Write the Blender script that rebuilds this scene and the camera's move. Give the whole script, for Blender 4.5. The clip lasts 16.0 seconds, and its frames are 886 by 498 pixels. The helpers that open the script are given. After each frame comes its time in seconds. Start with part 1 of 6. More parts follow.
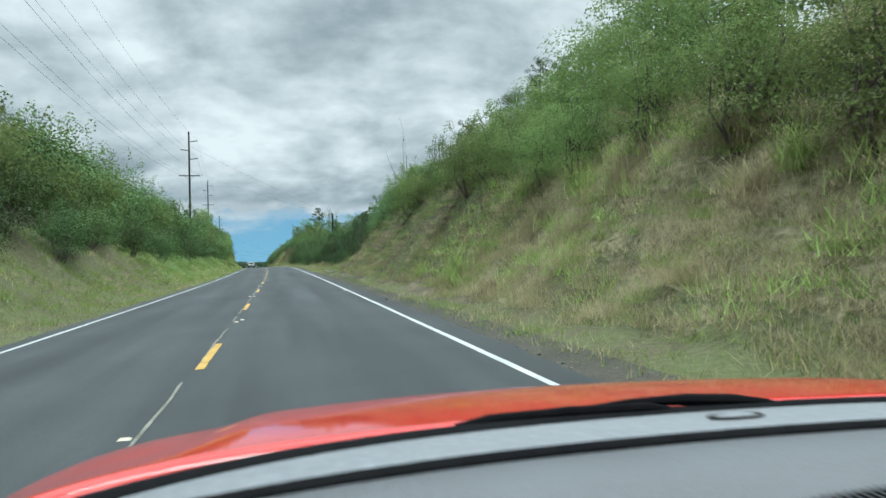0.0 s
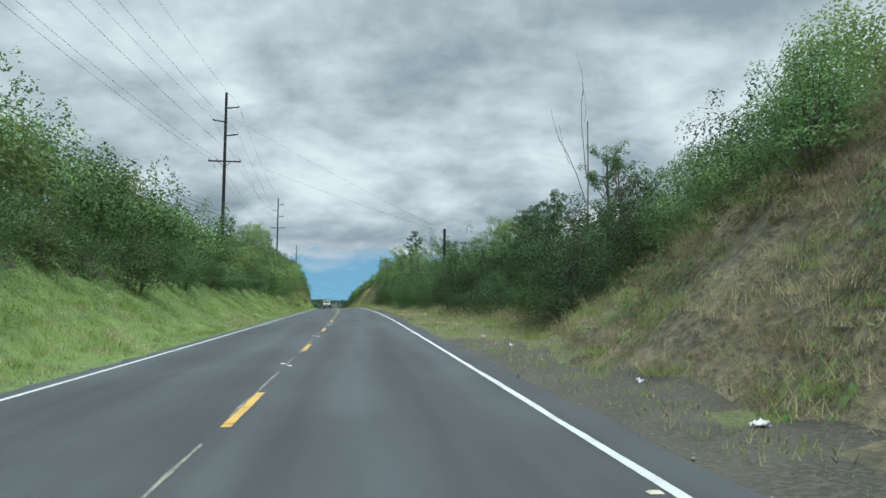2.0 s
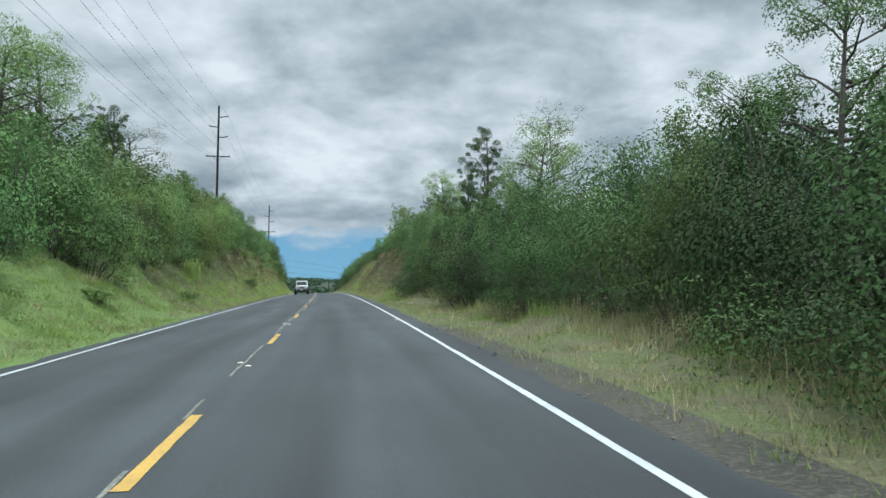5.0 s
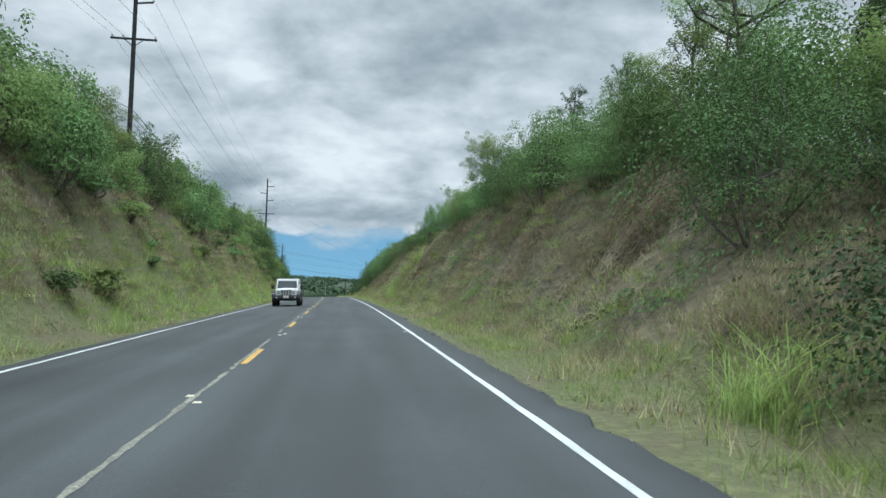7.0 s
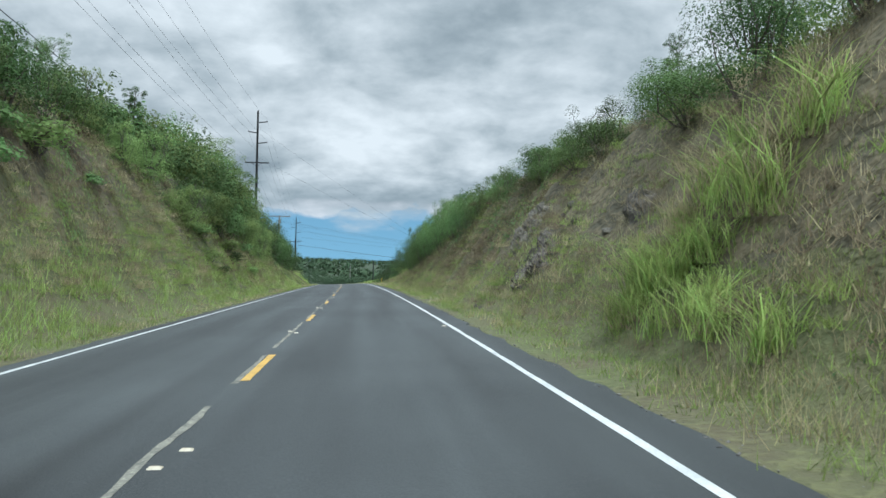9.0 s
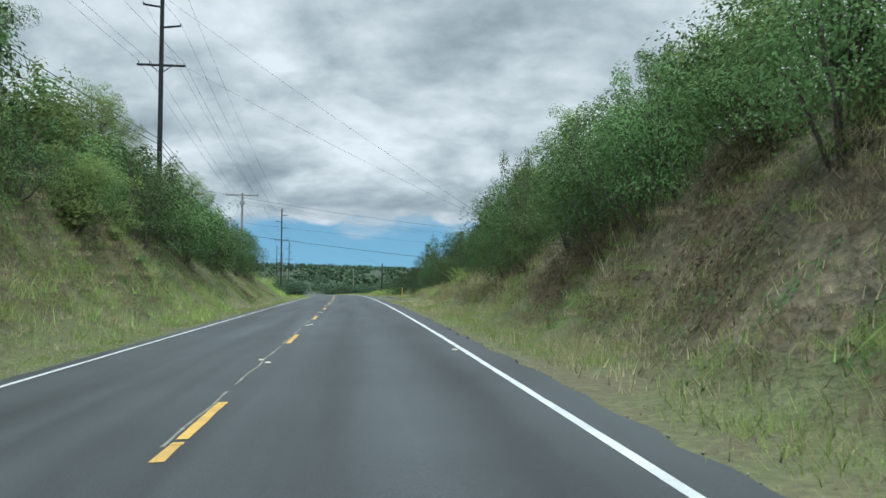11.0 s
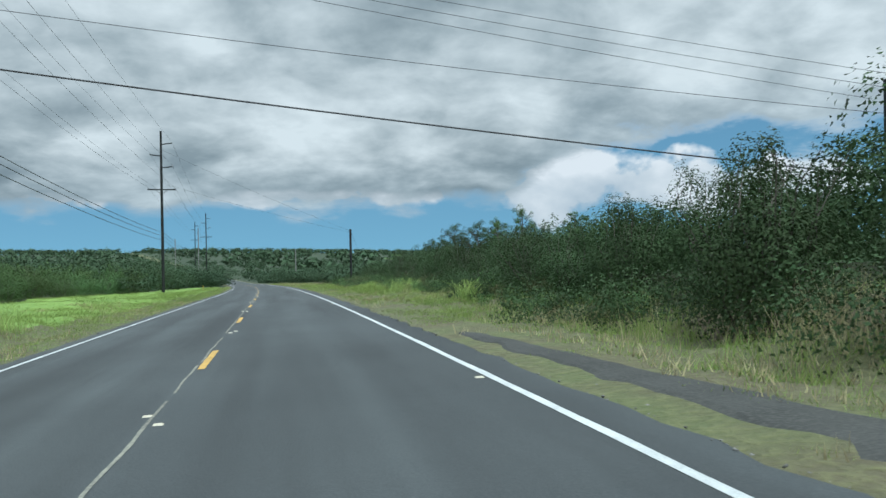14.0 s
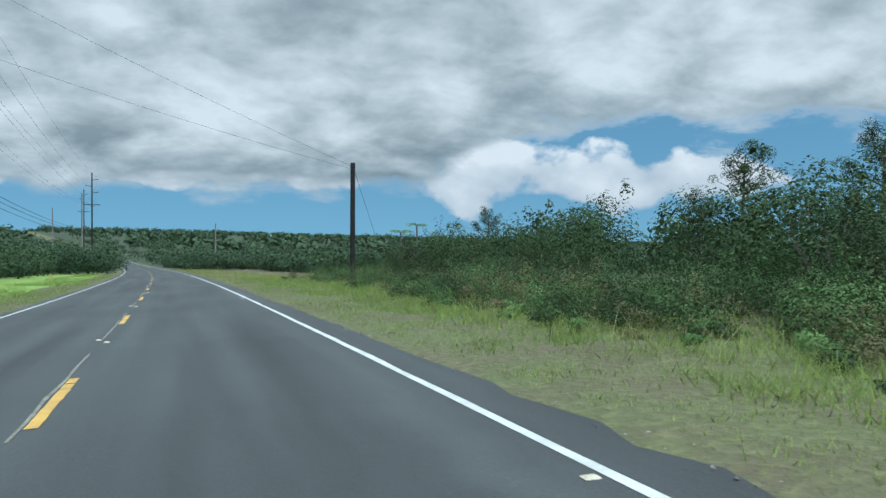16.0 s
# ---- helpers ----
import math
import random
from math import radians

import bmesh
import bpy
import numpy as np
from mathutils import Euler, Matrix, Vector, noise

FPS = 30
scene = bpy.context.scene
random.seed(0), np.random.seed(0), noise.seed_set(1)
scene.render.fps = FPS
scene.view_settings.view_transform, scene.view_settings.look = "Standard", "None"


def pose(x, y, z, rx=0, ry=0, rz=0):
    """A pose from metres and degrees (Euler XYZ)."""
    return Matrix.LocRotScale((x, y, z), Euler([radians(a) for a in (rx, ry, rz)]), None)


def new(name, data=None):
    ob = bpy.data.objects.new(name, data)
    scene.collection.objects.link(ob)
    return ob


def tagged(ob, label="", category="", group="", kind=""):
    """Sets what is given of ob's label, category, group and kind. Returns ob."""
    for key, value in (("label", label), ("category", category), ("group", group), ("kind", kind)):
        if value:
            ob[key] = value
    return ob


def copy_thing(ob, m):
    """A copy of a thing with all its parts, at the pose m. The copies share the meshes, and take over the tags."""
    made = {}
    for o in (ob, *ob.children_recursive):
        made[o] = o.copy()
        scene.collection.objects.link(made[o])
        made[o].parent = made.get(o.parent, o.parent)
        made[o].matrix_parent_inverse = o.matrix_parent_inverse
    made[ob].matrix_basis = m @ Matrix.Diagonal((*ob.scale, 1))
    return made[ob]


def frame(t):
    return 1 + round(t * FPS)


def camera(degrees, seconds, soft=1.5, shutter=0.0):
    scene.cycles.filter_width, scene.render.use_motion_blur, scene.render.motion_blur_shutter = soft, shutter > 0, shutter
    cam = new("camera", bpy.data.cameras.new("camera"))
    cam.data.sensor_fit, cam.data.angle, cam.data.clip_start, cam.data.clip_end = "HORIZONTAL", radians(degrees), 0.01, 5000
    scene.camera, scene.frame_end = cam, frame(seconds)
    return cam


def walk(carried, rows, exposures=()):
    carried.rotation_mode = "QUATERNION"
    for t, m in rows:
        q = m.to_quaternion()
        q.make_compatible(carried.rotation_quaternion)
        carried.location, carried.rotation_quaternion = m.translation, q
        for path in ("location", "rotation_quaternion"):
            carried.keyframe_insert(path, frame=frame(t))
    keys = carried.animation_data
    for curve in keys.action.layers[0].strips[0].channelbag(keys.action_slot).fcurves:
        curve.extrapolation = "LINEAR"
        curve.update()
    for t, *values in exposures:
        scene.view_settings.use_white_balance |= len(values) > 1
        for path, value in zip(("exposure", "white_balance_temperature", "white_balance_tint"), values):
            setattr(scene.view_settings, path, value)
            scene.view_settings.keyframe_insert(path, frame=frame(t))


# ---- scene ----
# ---- road line ----
# The road's centre line: left turn (radians) and fall by distance along it.
S_MIN, S_MAX = -1600.0, 4600.0
_S = np.arange(S_MIN, S_MAX + 1, 1.0)
_TURN = np.interp(_S, [-60, 0, 90, 150, 245, 310, 420, 640, 760, 900], np.radians([-0.5, 0, 1.128, 2.248, 3.276, 4.238, 5.966, 10.6, 15.0, 17.0]))
_FALL = np.interp(_S, [-60, 0, 90, 430, 520, 620, 740, 860, 1700, 2100], [0.0, 0.0, 0.0032, -0.0362, -0.0372, -0.0340, -0.0040, 0.0125, 0.0125, -0.01])
_X, _Y = np.cumsum(-np.sin(_TURN)), np.cumsum(np.cos(_TURN))
_Z = np.cumsum(_FALL)
_O = int(-S_MIN)
_X, _Y, _Z = _X - _X[_O], _Y - _Y[_O], _Z - _Z[_O]


def heading(s):
    return np.interp(s, _S, _TURN)


def slope(s):
    return np.interp(s, _S, _FALL)


def tilt(s):
    return np.interp(s, [-60, 60, 200, 360, 480, 700], [0.026, 0.026, 0.034, 0.044, 0.044, 0.02])


def at_road(s, n, dz=0.0):
    """World place of a point s metres along the road and n metres right of its centre, on the tilted pavement."""
    a = heading(s)
    x = np.interp(s, _S, _X) + n * np.cos(a)
    y = np.interp(s, _S, _Y) + n * np.sin(a)
    return x, y, np.interp(s, _S, _Z) + tilt(s) * np.clip(n, -5.5, 5.5) + dz


# ---- end road line ----

cam = camera(58.78, 16.0, soft=1.5, shutter=0.02)
PATH = [
    (0, 1.076, -0.026, 1.354, 90.591, 1.277, -11.348),
    (0.5, 1.168, 12.576, 1.408, 92.193, 0.408, -9.221),
    (1, 1.184, 24.630, 1.418, 93.313, -0.249, -7.446),
    (1.5, 1.192, 37.930, 1.436, 93.964, -0.616, -6.041),
    (2, 1.132, 50.307, 1.457, 93.754, -0.644, -5.357),
    (2.5, 0.993, 63.374, 1.485, 93.212, -0.013, -5.025),
    (3, 0.774, 76.050, 1.517, 92.839, 0.695, -4.982),
    (3.5, 0.501, 88.380, 1.552, 92.496, 1.342, -4.949),
    (4.3, 0.023, 108.926, 1.598, 92.247, 0.740, -5.219),
    (5.2, -0.620, 132.038, 1.592, 92.235, -1.197, -5.964),
    (6, -1.297, 152.579, 1.536, 92.328, -2.183, -5.936),
    (6.5, -1.746, 166.405, 1.473, 92.522, -2.240, -5.342),
    (7, -2.261, 179.325, 1.392, 92.305, -1.843, -4.559),
    (7.5, -2.901, 192.494, 1.288, 91.904, -1.434, -4.039),
    (8, -3.602, 204.992, 1.167, 91.473, -1.376, -3.451),
    (8.5, -4.328, 217.940, 1.024, 91.059, -1.321, -3.104),
    (9, -5.074, 231.703, 0.853, 90.881, -1.122, -2.679),
    (9.5, -5.823, 244.745, 0.670, 90.761, -1.023, -2.345),
    (10.3, -7.043, 265.755, 0.337, 90.912, -0.842, -2.131),
    (11.2, -8.504, 289.386, -0.098, 91.408, -0.509, -2.411),
    (12, -9.991, 310.378, -0.541, 91.576, -0.252, -3.017),
    (12.5, -11.060, 323.565, -0.849, 91.487, -0.015, -4.123),
    (13, -12.182, 336.354, -1.169, 91.177, -0.086, -5.223),
    (13.5, -13.451, 350.009, -1.533, 90.556, 0.217, -6.132),
    (14, -14.715, 363.258, -1.906, 89.907, 1.007, -6.681),
    (14.5, -16.004, 376.560, -2.302, 89.193, 1.995, -6.454),
    (15, -17.306, 389.835, -2.716, 88.568, 1.115, -7.916),
    (15.5, -18.522, 402.653, -3.131, 88.397, 0.630, -10.437),
    (16, -19.861, 416.712, -3.606, 88.919, -0.291, -12.681),
]
walk(cam, [(t, pose(x, y, z, rx, ry, rz)) for t, x, y, z, rx, ry, rz in PATH], exposures=[(0.0, 0.12, 5850, 3), (1.0, 0.02, 5850, 6), (3.5, -0.02, 5850, 6), (6.0, 0.04, 5800, 8), (9.5, 0.08, 5800, 8), (12.0, 0.02, 5850, 5), (14.5, -0.1, 5700, 4), (16.0, -0.1, 5600, 4)])

# ---- world and sun ----
SUN_ELEVATION, SUN_TURN = 66.0, 146.0
ZENITH = 3.4


def build_world():
    world = bpy.data.worlds.new("sky")
    scene.world = world
    world.use_nodes = True
    nt = world.node_tree
    nt.nodes.clear()
    N, L = nt.nodes.new, nt.links.new

    def math_node(op, a, b=None, clamp=False):
        m = N("ShaderNodeMath")
        m.operation, m.use_clamp = op, clamp
        for k, value in enumerate((a, b)):
            if value is None:
                continue
            if isinstance(value, (int, float)):
                m.inputs[k].default_value = value
            else:
                L(value, m.inputs[k])
        return m.outputs[0]

    def ramp(value, stops):
        r = N("ShaderNodeValToRGB")
        while len(r.color_ramp.elements) < len(stops):
            r.color_ramp.elements.new(0.5)
        for e, (p, c) in zip(r.color_ramp.elements, stops):
            e.position, e.color = p, (*c, 1)
        L(value, r.inputs[0])
        return r.outputs[0]

    def mix(fac, a, b):
        m = N("ShaderNodeMix")
        m.data_type = "RGBA"
        for socket, value in ((m.inputs[0], fac), (m.inputs[6], a), (m.inputs[7], b)):
            if isinstance(value, tuple):
                socket.default_value = (*value, 1)
            elif isinstance(value, (int, float)):
                socket.default_value = value
            else:
                L(value, socket)
        return m.outputs[2]

    sky = N("ShaderNodeTexSky")
    sky.sky_type, sky.sun_disc = "NISHITA", False
    sky.sun_elevation, sky.sun_rotation = radians(SUN_ELEVATION), radians(SUN_TURN)
    sky.air_density, sky.dust_density, sky.ozone_density = 1.0, 0.6, 1.0
    coord = N("ShaderNodeTexCoord")
    split = N("ShaderNodeSeparateXYZ")
    L(coord.outputs["Generated"], split.inputs[0])
    up = math_node("MAXIMUM", split.outputs[2], 0.0)
    low = math_node("ADD", up, 0.34)
    flat = N("ShaderNodeCombineXYZ")
    L(math_node("DIVIDE", split.outputs[0], low), flat.inputs[0])
    L(math_node("DIVIDE", split.outputs[1], low), flat.inputs[1])
    # The clear sky is read a little higher up, so that it stays blue down to the sea.
    lifted = N("ShaderNodeCombineXYZ")
    L(split.outputs[0], lifted.inputs[0])
    L(split.outputs[1], lifted.inputs[1])
    L(math_node("ADD", math_node("MULTIPLY", up, 0.8), 0.22), lifted.inputs[2])
    L(lifted.outputs[0], sky.inputs[0])

    def cloud_noise(scale, detail, rough, shift, warp=0.0, source=None):
        shifted = N("ShaderNodeVectorMath")
        shifted.operation = "ADD"
        shifted.inputs[1].default_value = shift
        L(source or flat.outputs[0], shifted.inputs[0])
        tex = N("ShaderNodeTexNoise")
        tex.inputs["Scale"].default_value, tex.inputs["Detail"].default_value = scale, detail
        tex.inputs["Roughness"].default_value, tex.inputs["Distortion"].default_value = rough, warp
        L(shifted.outputs[0], tex.inputs["Vector"])
        return tex.outputs["Fac"]

    broad = cloud_noise(1.2, 3, 0.5, (3.1, 0.7, 0))
    puffs = cloud_noise(4.0, 8, 0.54, (0.0, 5.2, 0), 0.2)
    curls = cloud_noise(10.0, 5, 0.55, (4.0, 2.0, 0), 0.4)
    body = math_node("ADD", math_node("ADD", math_node("MULTIPLY", broad, 0.34), math_node("MULTIPLY", puffs, 0.52)), math_node("MULTIPLY", curls, 0.14))
    shade = ramp(body, [(0.38, (0.365, 0.425, 0.445)), (0.45, (0.50, 0.56, 0.572)), (0.52, (0.685, 0.735, 0.735)), (0.61, (0.92, 0.96, 0.945))])
    # The cloud deck ends a little over the horizon, and higher up towards the right-hand sea side.
    sea = N("ShaderNodeMapRange")
    sea.interpolation_type = "SMOOTHSTEP"
    for k, value in enumerate((0.17, 0.30, 0.0, 0.075)):
        sea.inputs[k + 1].default_value = value
    L(split.outputs[0], sea.inputs[0])
    ragged = math_node("ADD", math_node("MULTIPLY", math_node("SUBTRACT", puffs, 0.5), 0.08), math_node("MULTIPLY", math_node("MULTIPLY", math_node("SUBTRACT", cloud_noise(3.2, 6, 0.6, (2.0, 9.0, 0), 0.3), 0.5), sea.outputs[0]), 1.6))
    edge = math_node("SUBTRACT", math_node("ADD", up, ragged), sea.outputs[0])
    deck = ramp(edge, [(0.046, (0, 0, 0)), (0.068, (1, 1, 1))])
    gaps = ramp(cloud_noise(1.0, 5, 0.55, (7.3, 1.9, 0), 0.3), [(0.36, (0, 0, 0)), (0.42, (1, 1, 1))])
    base = ramp(edge, [(0.05, (0.62, 0.68, 0.72)), (0.12, (1, 1, 1))])
    # White heaps low over the sea.
    tall = N("ShaderNodeCombineXYZ")
    L(split.outputs[0], tall.inputs[0])
    L(split.outputs[1], tall.inputs[1])
    L(math_node("MULTIPLY", up, 1.5), tall.inputs[2])
    heap_noise = cloud_noise(9.0, 6, 0.5, (1.7, 0.4, 2.2), 0.1, tall.outputs[0])
    span = ramp(split.outputs[0], [(0.15, (0, 0, 0)), (0.25, (1, 1, 1)), (0.50, (1, 1, 1)), (0.62, (0, 0, 0))])
    hang = math_node("ADD", math_node("MULTIPLY", math_node("MAXIMUM", math_node("SUBTRACT", up, 0.078), 0.0), 5.0), math_node("MULTIPLY", math_node("MAXIMUM", math_node("SUBTRACT", 0.066, up), 0.0), 6.0))
    heaps = ramp(math_node("ADD", math_node("SUBTRACT", heap_noise, hang), math_node("MULTIPLY", span, 0.13)), [(0.48, (0, 0, 0)), (0.55, (1, 1, 1))])
    heap_tone = ramp(math_node("ADD", math_node("MULTIPLY", math_node("SUBTRACT", heap_noise, 0.5), 0.25), up), [(0.05, (0.62, 0.69, 0.74)), (0.085, (0.80, 0.84, 0.86)), (0.11, (0.98, 0.99, 0.99))])
    closed = math_node("MAXIMUM", gaps, ramp(split.outputs[0], [(0.36, (1, 1, 1)), (0.46, (0, 0, 0))]))
    cover = math_node("MAXIMUM", math_node("MULTIPLY", deck, closed), heaps)
    tone = N("ShaderNodeMix")
    tone.data_type, tone.blend_type = "RGBA", "MULTIPLY"
    tone.inputs[0].default_value = 1.0
    L(shade, tone.inputs[6])
    L(base, tone.inputs[7])
    clear = N("ShaderNodeBackground")
    teal = N("ShaderNodeMix")
    teal.data_type, teal.blend_type = "RGBA", "MULTIPLY"
    teal.inputs[0].default_value = 1.0
    teal.inputs[7].default_value = (0.80, 1.06, 0.95, 1)
    L(sky.outputs[0], teal.inputs[6])
    L(teal.outputs[2], clear.inputs[0])
    clear.inputs[1].default_value = 0.125
    cloud = N("ShaderNodeBackground")
    L(mix(deck, heap_tone, tone.outputs[2]), cloud.inputs[0])
    # An overcast sky is far brighter overhead than near the horizon.
    zenith = N("ShaderNodeMapRange")
    zenith.interpolation_type = "SMOOTHSTEP"
    for k, value in enumerate((0.36, 0.85, 0.86, ZENITH)):
        zenith.inputs[k + 1].default_value = value
    L(up, zenith.inputs[0])
    L(zenith.outputs[0], cloud.inputs[1])
    both = N("ShaderNodeMixShader")
    L(cover, both.inputs[0])
    L(clear.outputs[0], both.inputs[1])
    L(cloud.outputs[0], both.inputs[2])
    out = N("ShaderNodeOutputWorld")
    L(both.outputs[0], out.inputs[0])


build_world()
sun = new("sun", bpy.data.lights.new("sun", "SUN"))
sun.data.energy, sun.data.angle, sun.data.color = 2.6, radians(24), (1.0, 0.97, 0.92)
sun.matrix_world = pose(0, 0, 60, 90 - SUN_ELEVATION, 0, 180 - SUN_TURN)


# ---- materials ----
def material(name, colour, second=None, rough=0.8, scale=3.0, fine=40.0, bump=0.2, metal=0.0, third=None, by_object=0.0, island=0.0, spec=0.3, distance=0.02, coords="Object", thin=0.0):
    """A procedural surface: two colours over a broad noise, a third as grain, and a fine bump."""
    m = bpy.data.materials.new(name)
    m.use_nodes = True
    nt = m.node_tree
    b = nt.nodes["Principled BSDF"]
    N, L = nt.nodes.new, nt.links.new
    b.inputs["Roughness"].default_value, b.inputs["Metallic"].default_value = rough, metal
    b.inputs["Specular IOR Level"].default_value = spec
    tc = N("ShaderNodeTexCoord")
    one, two = N("ShaderNodeTexNoise"), N("ShaderNodeTexNoise")
    for tex, sc, det in ((one, scale, 4), (two, fine, 3)):
        tex.inputs["Scale"].default_value, tex.inputs["Detail"].default_value = sc, det
        L(tc.outputs[coords], tex.inputs["Vector"])
    second = second or tuple(min(1, c * 0.7) for c in colour)
    third = third or tuple(min(1, c * 1.25) for c in colour)
    ramp = N("ShaderNodeValToRGB")
    ramp.color_ramp.elements[0].position, ramp.color_ramp.elements[1].position = 0.38, 0.62
    ramp.color_ramp.elements[0].color, ramp.color_ramp.elements[1].color = (*second, 1), (*colour, 1)
    L(one.outputs["Fac"], ramp.inputs[0])
    grain = N("ShaderNodeMix")
    grain.data_type = "RGBA"
    fac = N("ShaderNodeMapRange")
    fac.inputs[1].default_value, fac.inputs[2].default_value, fac.inputs[4].default_value = 0.45, 0.75, 0.7
    L(two.outputs["Fac"], fac.inputs[0])
    L(fac.outputs[0], grain.inputs[0])
    L(ramp.outputs[0], grain.inputs[6])
    grain.inputs[7].default_value = (*third, 1)
    last = grain.outputs[2]
    for amount, kind in ((by_object, "ShaderNodeObjectInfo"), (island, "ShaderNodeNewGeometry")):
        if amount:
            info = N(kind)
            hsv = N("ShaderNodeHueSaturation")
            span = N("ShaderNodeMapRange")
            span.inputs[3].default_value, span.inputs[4].default_value = 1 - amount, 1 + amount
            L(info.outputs["Random" if kind.endswith("Info") else "Random Per Island"], span.inputs[0])
            L(span.outputs[0], hsv.inputs["Value"])
            hue = N("ShaderNodeMapRange")
            hue.inputs[3].default_value, hue.inputs[4].default_value = 0.5 - amount * 0.06, 0.5 + amount * 0.06
            L(info.outputs["Random" if kind.endswith("Info") else "Random Per Island"], hue.inputs[0])
            L(hue.outputs[0], hsv.inputs["Hue"])
            L(last, hsv.inputs["Color"])
            last = hsv.outputs[0]
    L(last, b.inputs["Base Color"])
    if thin:
        glow = N("ShaderNodeBsdfTranslucent")
        L(last, glow.inputs[0])
        both = N("ShaderNodeMixShader")
        both.inputs[0].default_value = thin
        L(b.outputs[0], both.inputs[1])
        L(glow.outputs[0], both.inputs[2])
        L(both.outputs[0], nt.nodes["Material Output"].inputs[0])
    if bump:
        bp = N("ShaderNodeBump")
        bp.inputs["Strength"].default_value, bp.inputs["Distance"].default_value = bump, distance
        L(two.outputs["Fac"], bp.inputs["Height"])
        L(bp.outputs[0], b.inputs["Normal"])
    return m


def asphalt_material():
    """Asphalt with long streaks and polished wheel tracks; the UV map holds metres across and along."""
    m = material("asphalt", (0.034, 0.039, 0.040), (0.025, 0.029, 0.030), 0.72, 0.28, 55, 0.35, third=(0.058, 0.064, 0.064), spec=0.34)
    nt = m.node_tree
    N, L = nt.nodes.new, nt.links.new
    b = nt.nodes["Principled BSDF"]
    old = b.inputs["Base Color"].links[0].from_socket
    uv = N("ShaderNodeUVMap")
    stretch = N("ShaderNodeMapping")
    stretch.inputs["Scale"].default_value = (1.1, 0.05, 1.0)
    L(uv.outputs[0], stretch.inputs[0])
    streak = N("ShaderNodeTexNoise")
    streak.inputs["Scale"].default_value, streak.inputs["Detail"].default_value = 1.0, 4
    L(stretch.outputs[0], streak.inputs["Vector"])
    wave = N("ShaderNodeSeparateXYZ")
    L(uv.outputs[0], wave.inputs[0])
    track = N("ShaderNodeMath")
    track.operation = "COSINE"
    scaled = N("ShaderNodeMath")
    scaled.operation, scaled.inputs[1].default_value = "MULTIPLY", 2 * math.pi / 1.8
    L(wave.outputs[0], scaled.inputs[0])
    L(scaled.outputs[0], track.inputs[0])
    span = N("ShaderNodeMapRange")
    for k, value in enumerate((-1.0, 1.0, 0.94, 1.08)):
        span.inputs[k + 1].default_value = value
    L(track.outputs[0], span.inputs[0])
    patch = N("ShaderNodeMapRange")
    for k, value in enumerate((0.3, 0.7, 0.62, 1.42)):
        patch.inputs[k + 1].default_value = value
    L(streak.outputs["Fac"], patch.inputs[0])
    both = N("ShaderNodeMath")
    both.operation = "MULTIPLY"
    L(span.outputs[0], both.inputs[0])
    L(patch.outputs[0], both.inputs[1])
    hsv = N("ShaderNodeHueSaturation")
    L(old, hsv.inputs["Color"])
    L(both.outputs[0], hsv.inputs["Value"])
    L(hsv.outputs[0], b.inputs["Base Color"])
    return m


ASPHALT = asphalt_material()
ASPHALT_OLD = material("old_asphalt", (0.046, 0.047, 0.043), (0.030, 0.031, 0.028), 0.9, 0.8, 25, 0.6, third=(0.085, 0.084, 0.075))
PAINT_WHITE = material("white_road_paint", (0.5, 0.52, 0.51), (0.40, 0.42, 0.41), 0.7, 2.0, 45, 0.3, third=(0.28, 0.29, 0.29))
PAINT_YELLOW = material("yellow_road_paint", (0.50, 0.31, 0.06), (0.40, 0.25, 0.06), 0.7, 2.5, 30, 0.3, third=(0.25, 0.19, 0.09))
REFLECTOR = material("reflector_plastic", (0.45, 0.42, 0.33), (0.35, 0.3, 0.2), 0.4, 5, 40, 0.1)
SEAM = material("worn_seam", (0.17, 0.17, 0.14), (0.09, 0.09, 0.08), 0.9, 3.0, 30, 0.3, third=(0.33, 0.32, 0.25))
VERGE = material("short_verge_grass", (0.086, 0.100, 0.042), (0.090, 0.082, 0.047), 0.95, 0.6, 7.0, 1.0, third=(0.15, 0.155, 0.07), distance=0.12)
LUSH = material("lush_verge_grass", (0.115, 0.175, 0.048), (0.085, 0.125, 0.04), 0.95, 0.7, 6.0, 1.0, third=(0.18, 0.245, 0.07), distance=0.15)
BANK = material("dry_bank_grass", (0.116, 0.102, 0.062), (0.058, 0.054, 0.034), 0.95, 0.5, 4.0, 1.0, third=(0.197, 0.162, 0.098), distance=0.2)
STRAW = material("matted_straw", (0.24, 0.215, 0.122), (0.105, 0.103, 0.052), 0.95, 0.7, 5.0, 1.0, third=(0.35, 0.31, 0.19), distance=0.2)
STONE_CHIP = material("stone_chips", (0.16, 0.155, 0.145), (0.08, 0.078, 0.072), 0.9, 3.0, 40, 0.3, third=(0.26, 0.255, 0.24), island=0.35)
# Leaf litter under the bushes, with their shade included in its dark colour.
SHADED_LITTER = material("shaded_leaf_litter", (0.045, 0.05, 0.025), (0.028, 0.034, 0.018), 0.95, 0.4, 5.0, 1.0, third=(0.07, 0.065, 0.035), distance=0.1)
GRAVEL = material("dusty_gravel", (0.062, 0.058, 0.044), (0.040, 0.039, 0.030), 0.95, 0.6, 16.0, 1.0, third=(0.12, 0.112, 0.088), distance=0.05)
FIELD = material("bright_meadow", (0.17, 0.265, 0.052), (0.13, 0.21, 0.045), 0.95, 0.08, 2.0, 0.6, third=(0.2, 0.3, 0.06), distance=0.06)
FAR_LAND = material("far_woodland_floor", (0.032, 0.050, 0.026), (0.022, 0.037, 0.019), 0.95, 0.03, 0.3, 0.6, third=(0.055, 0.072, 0.032), distance=0.5)
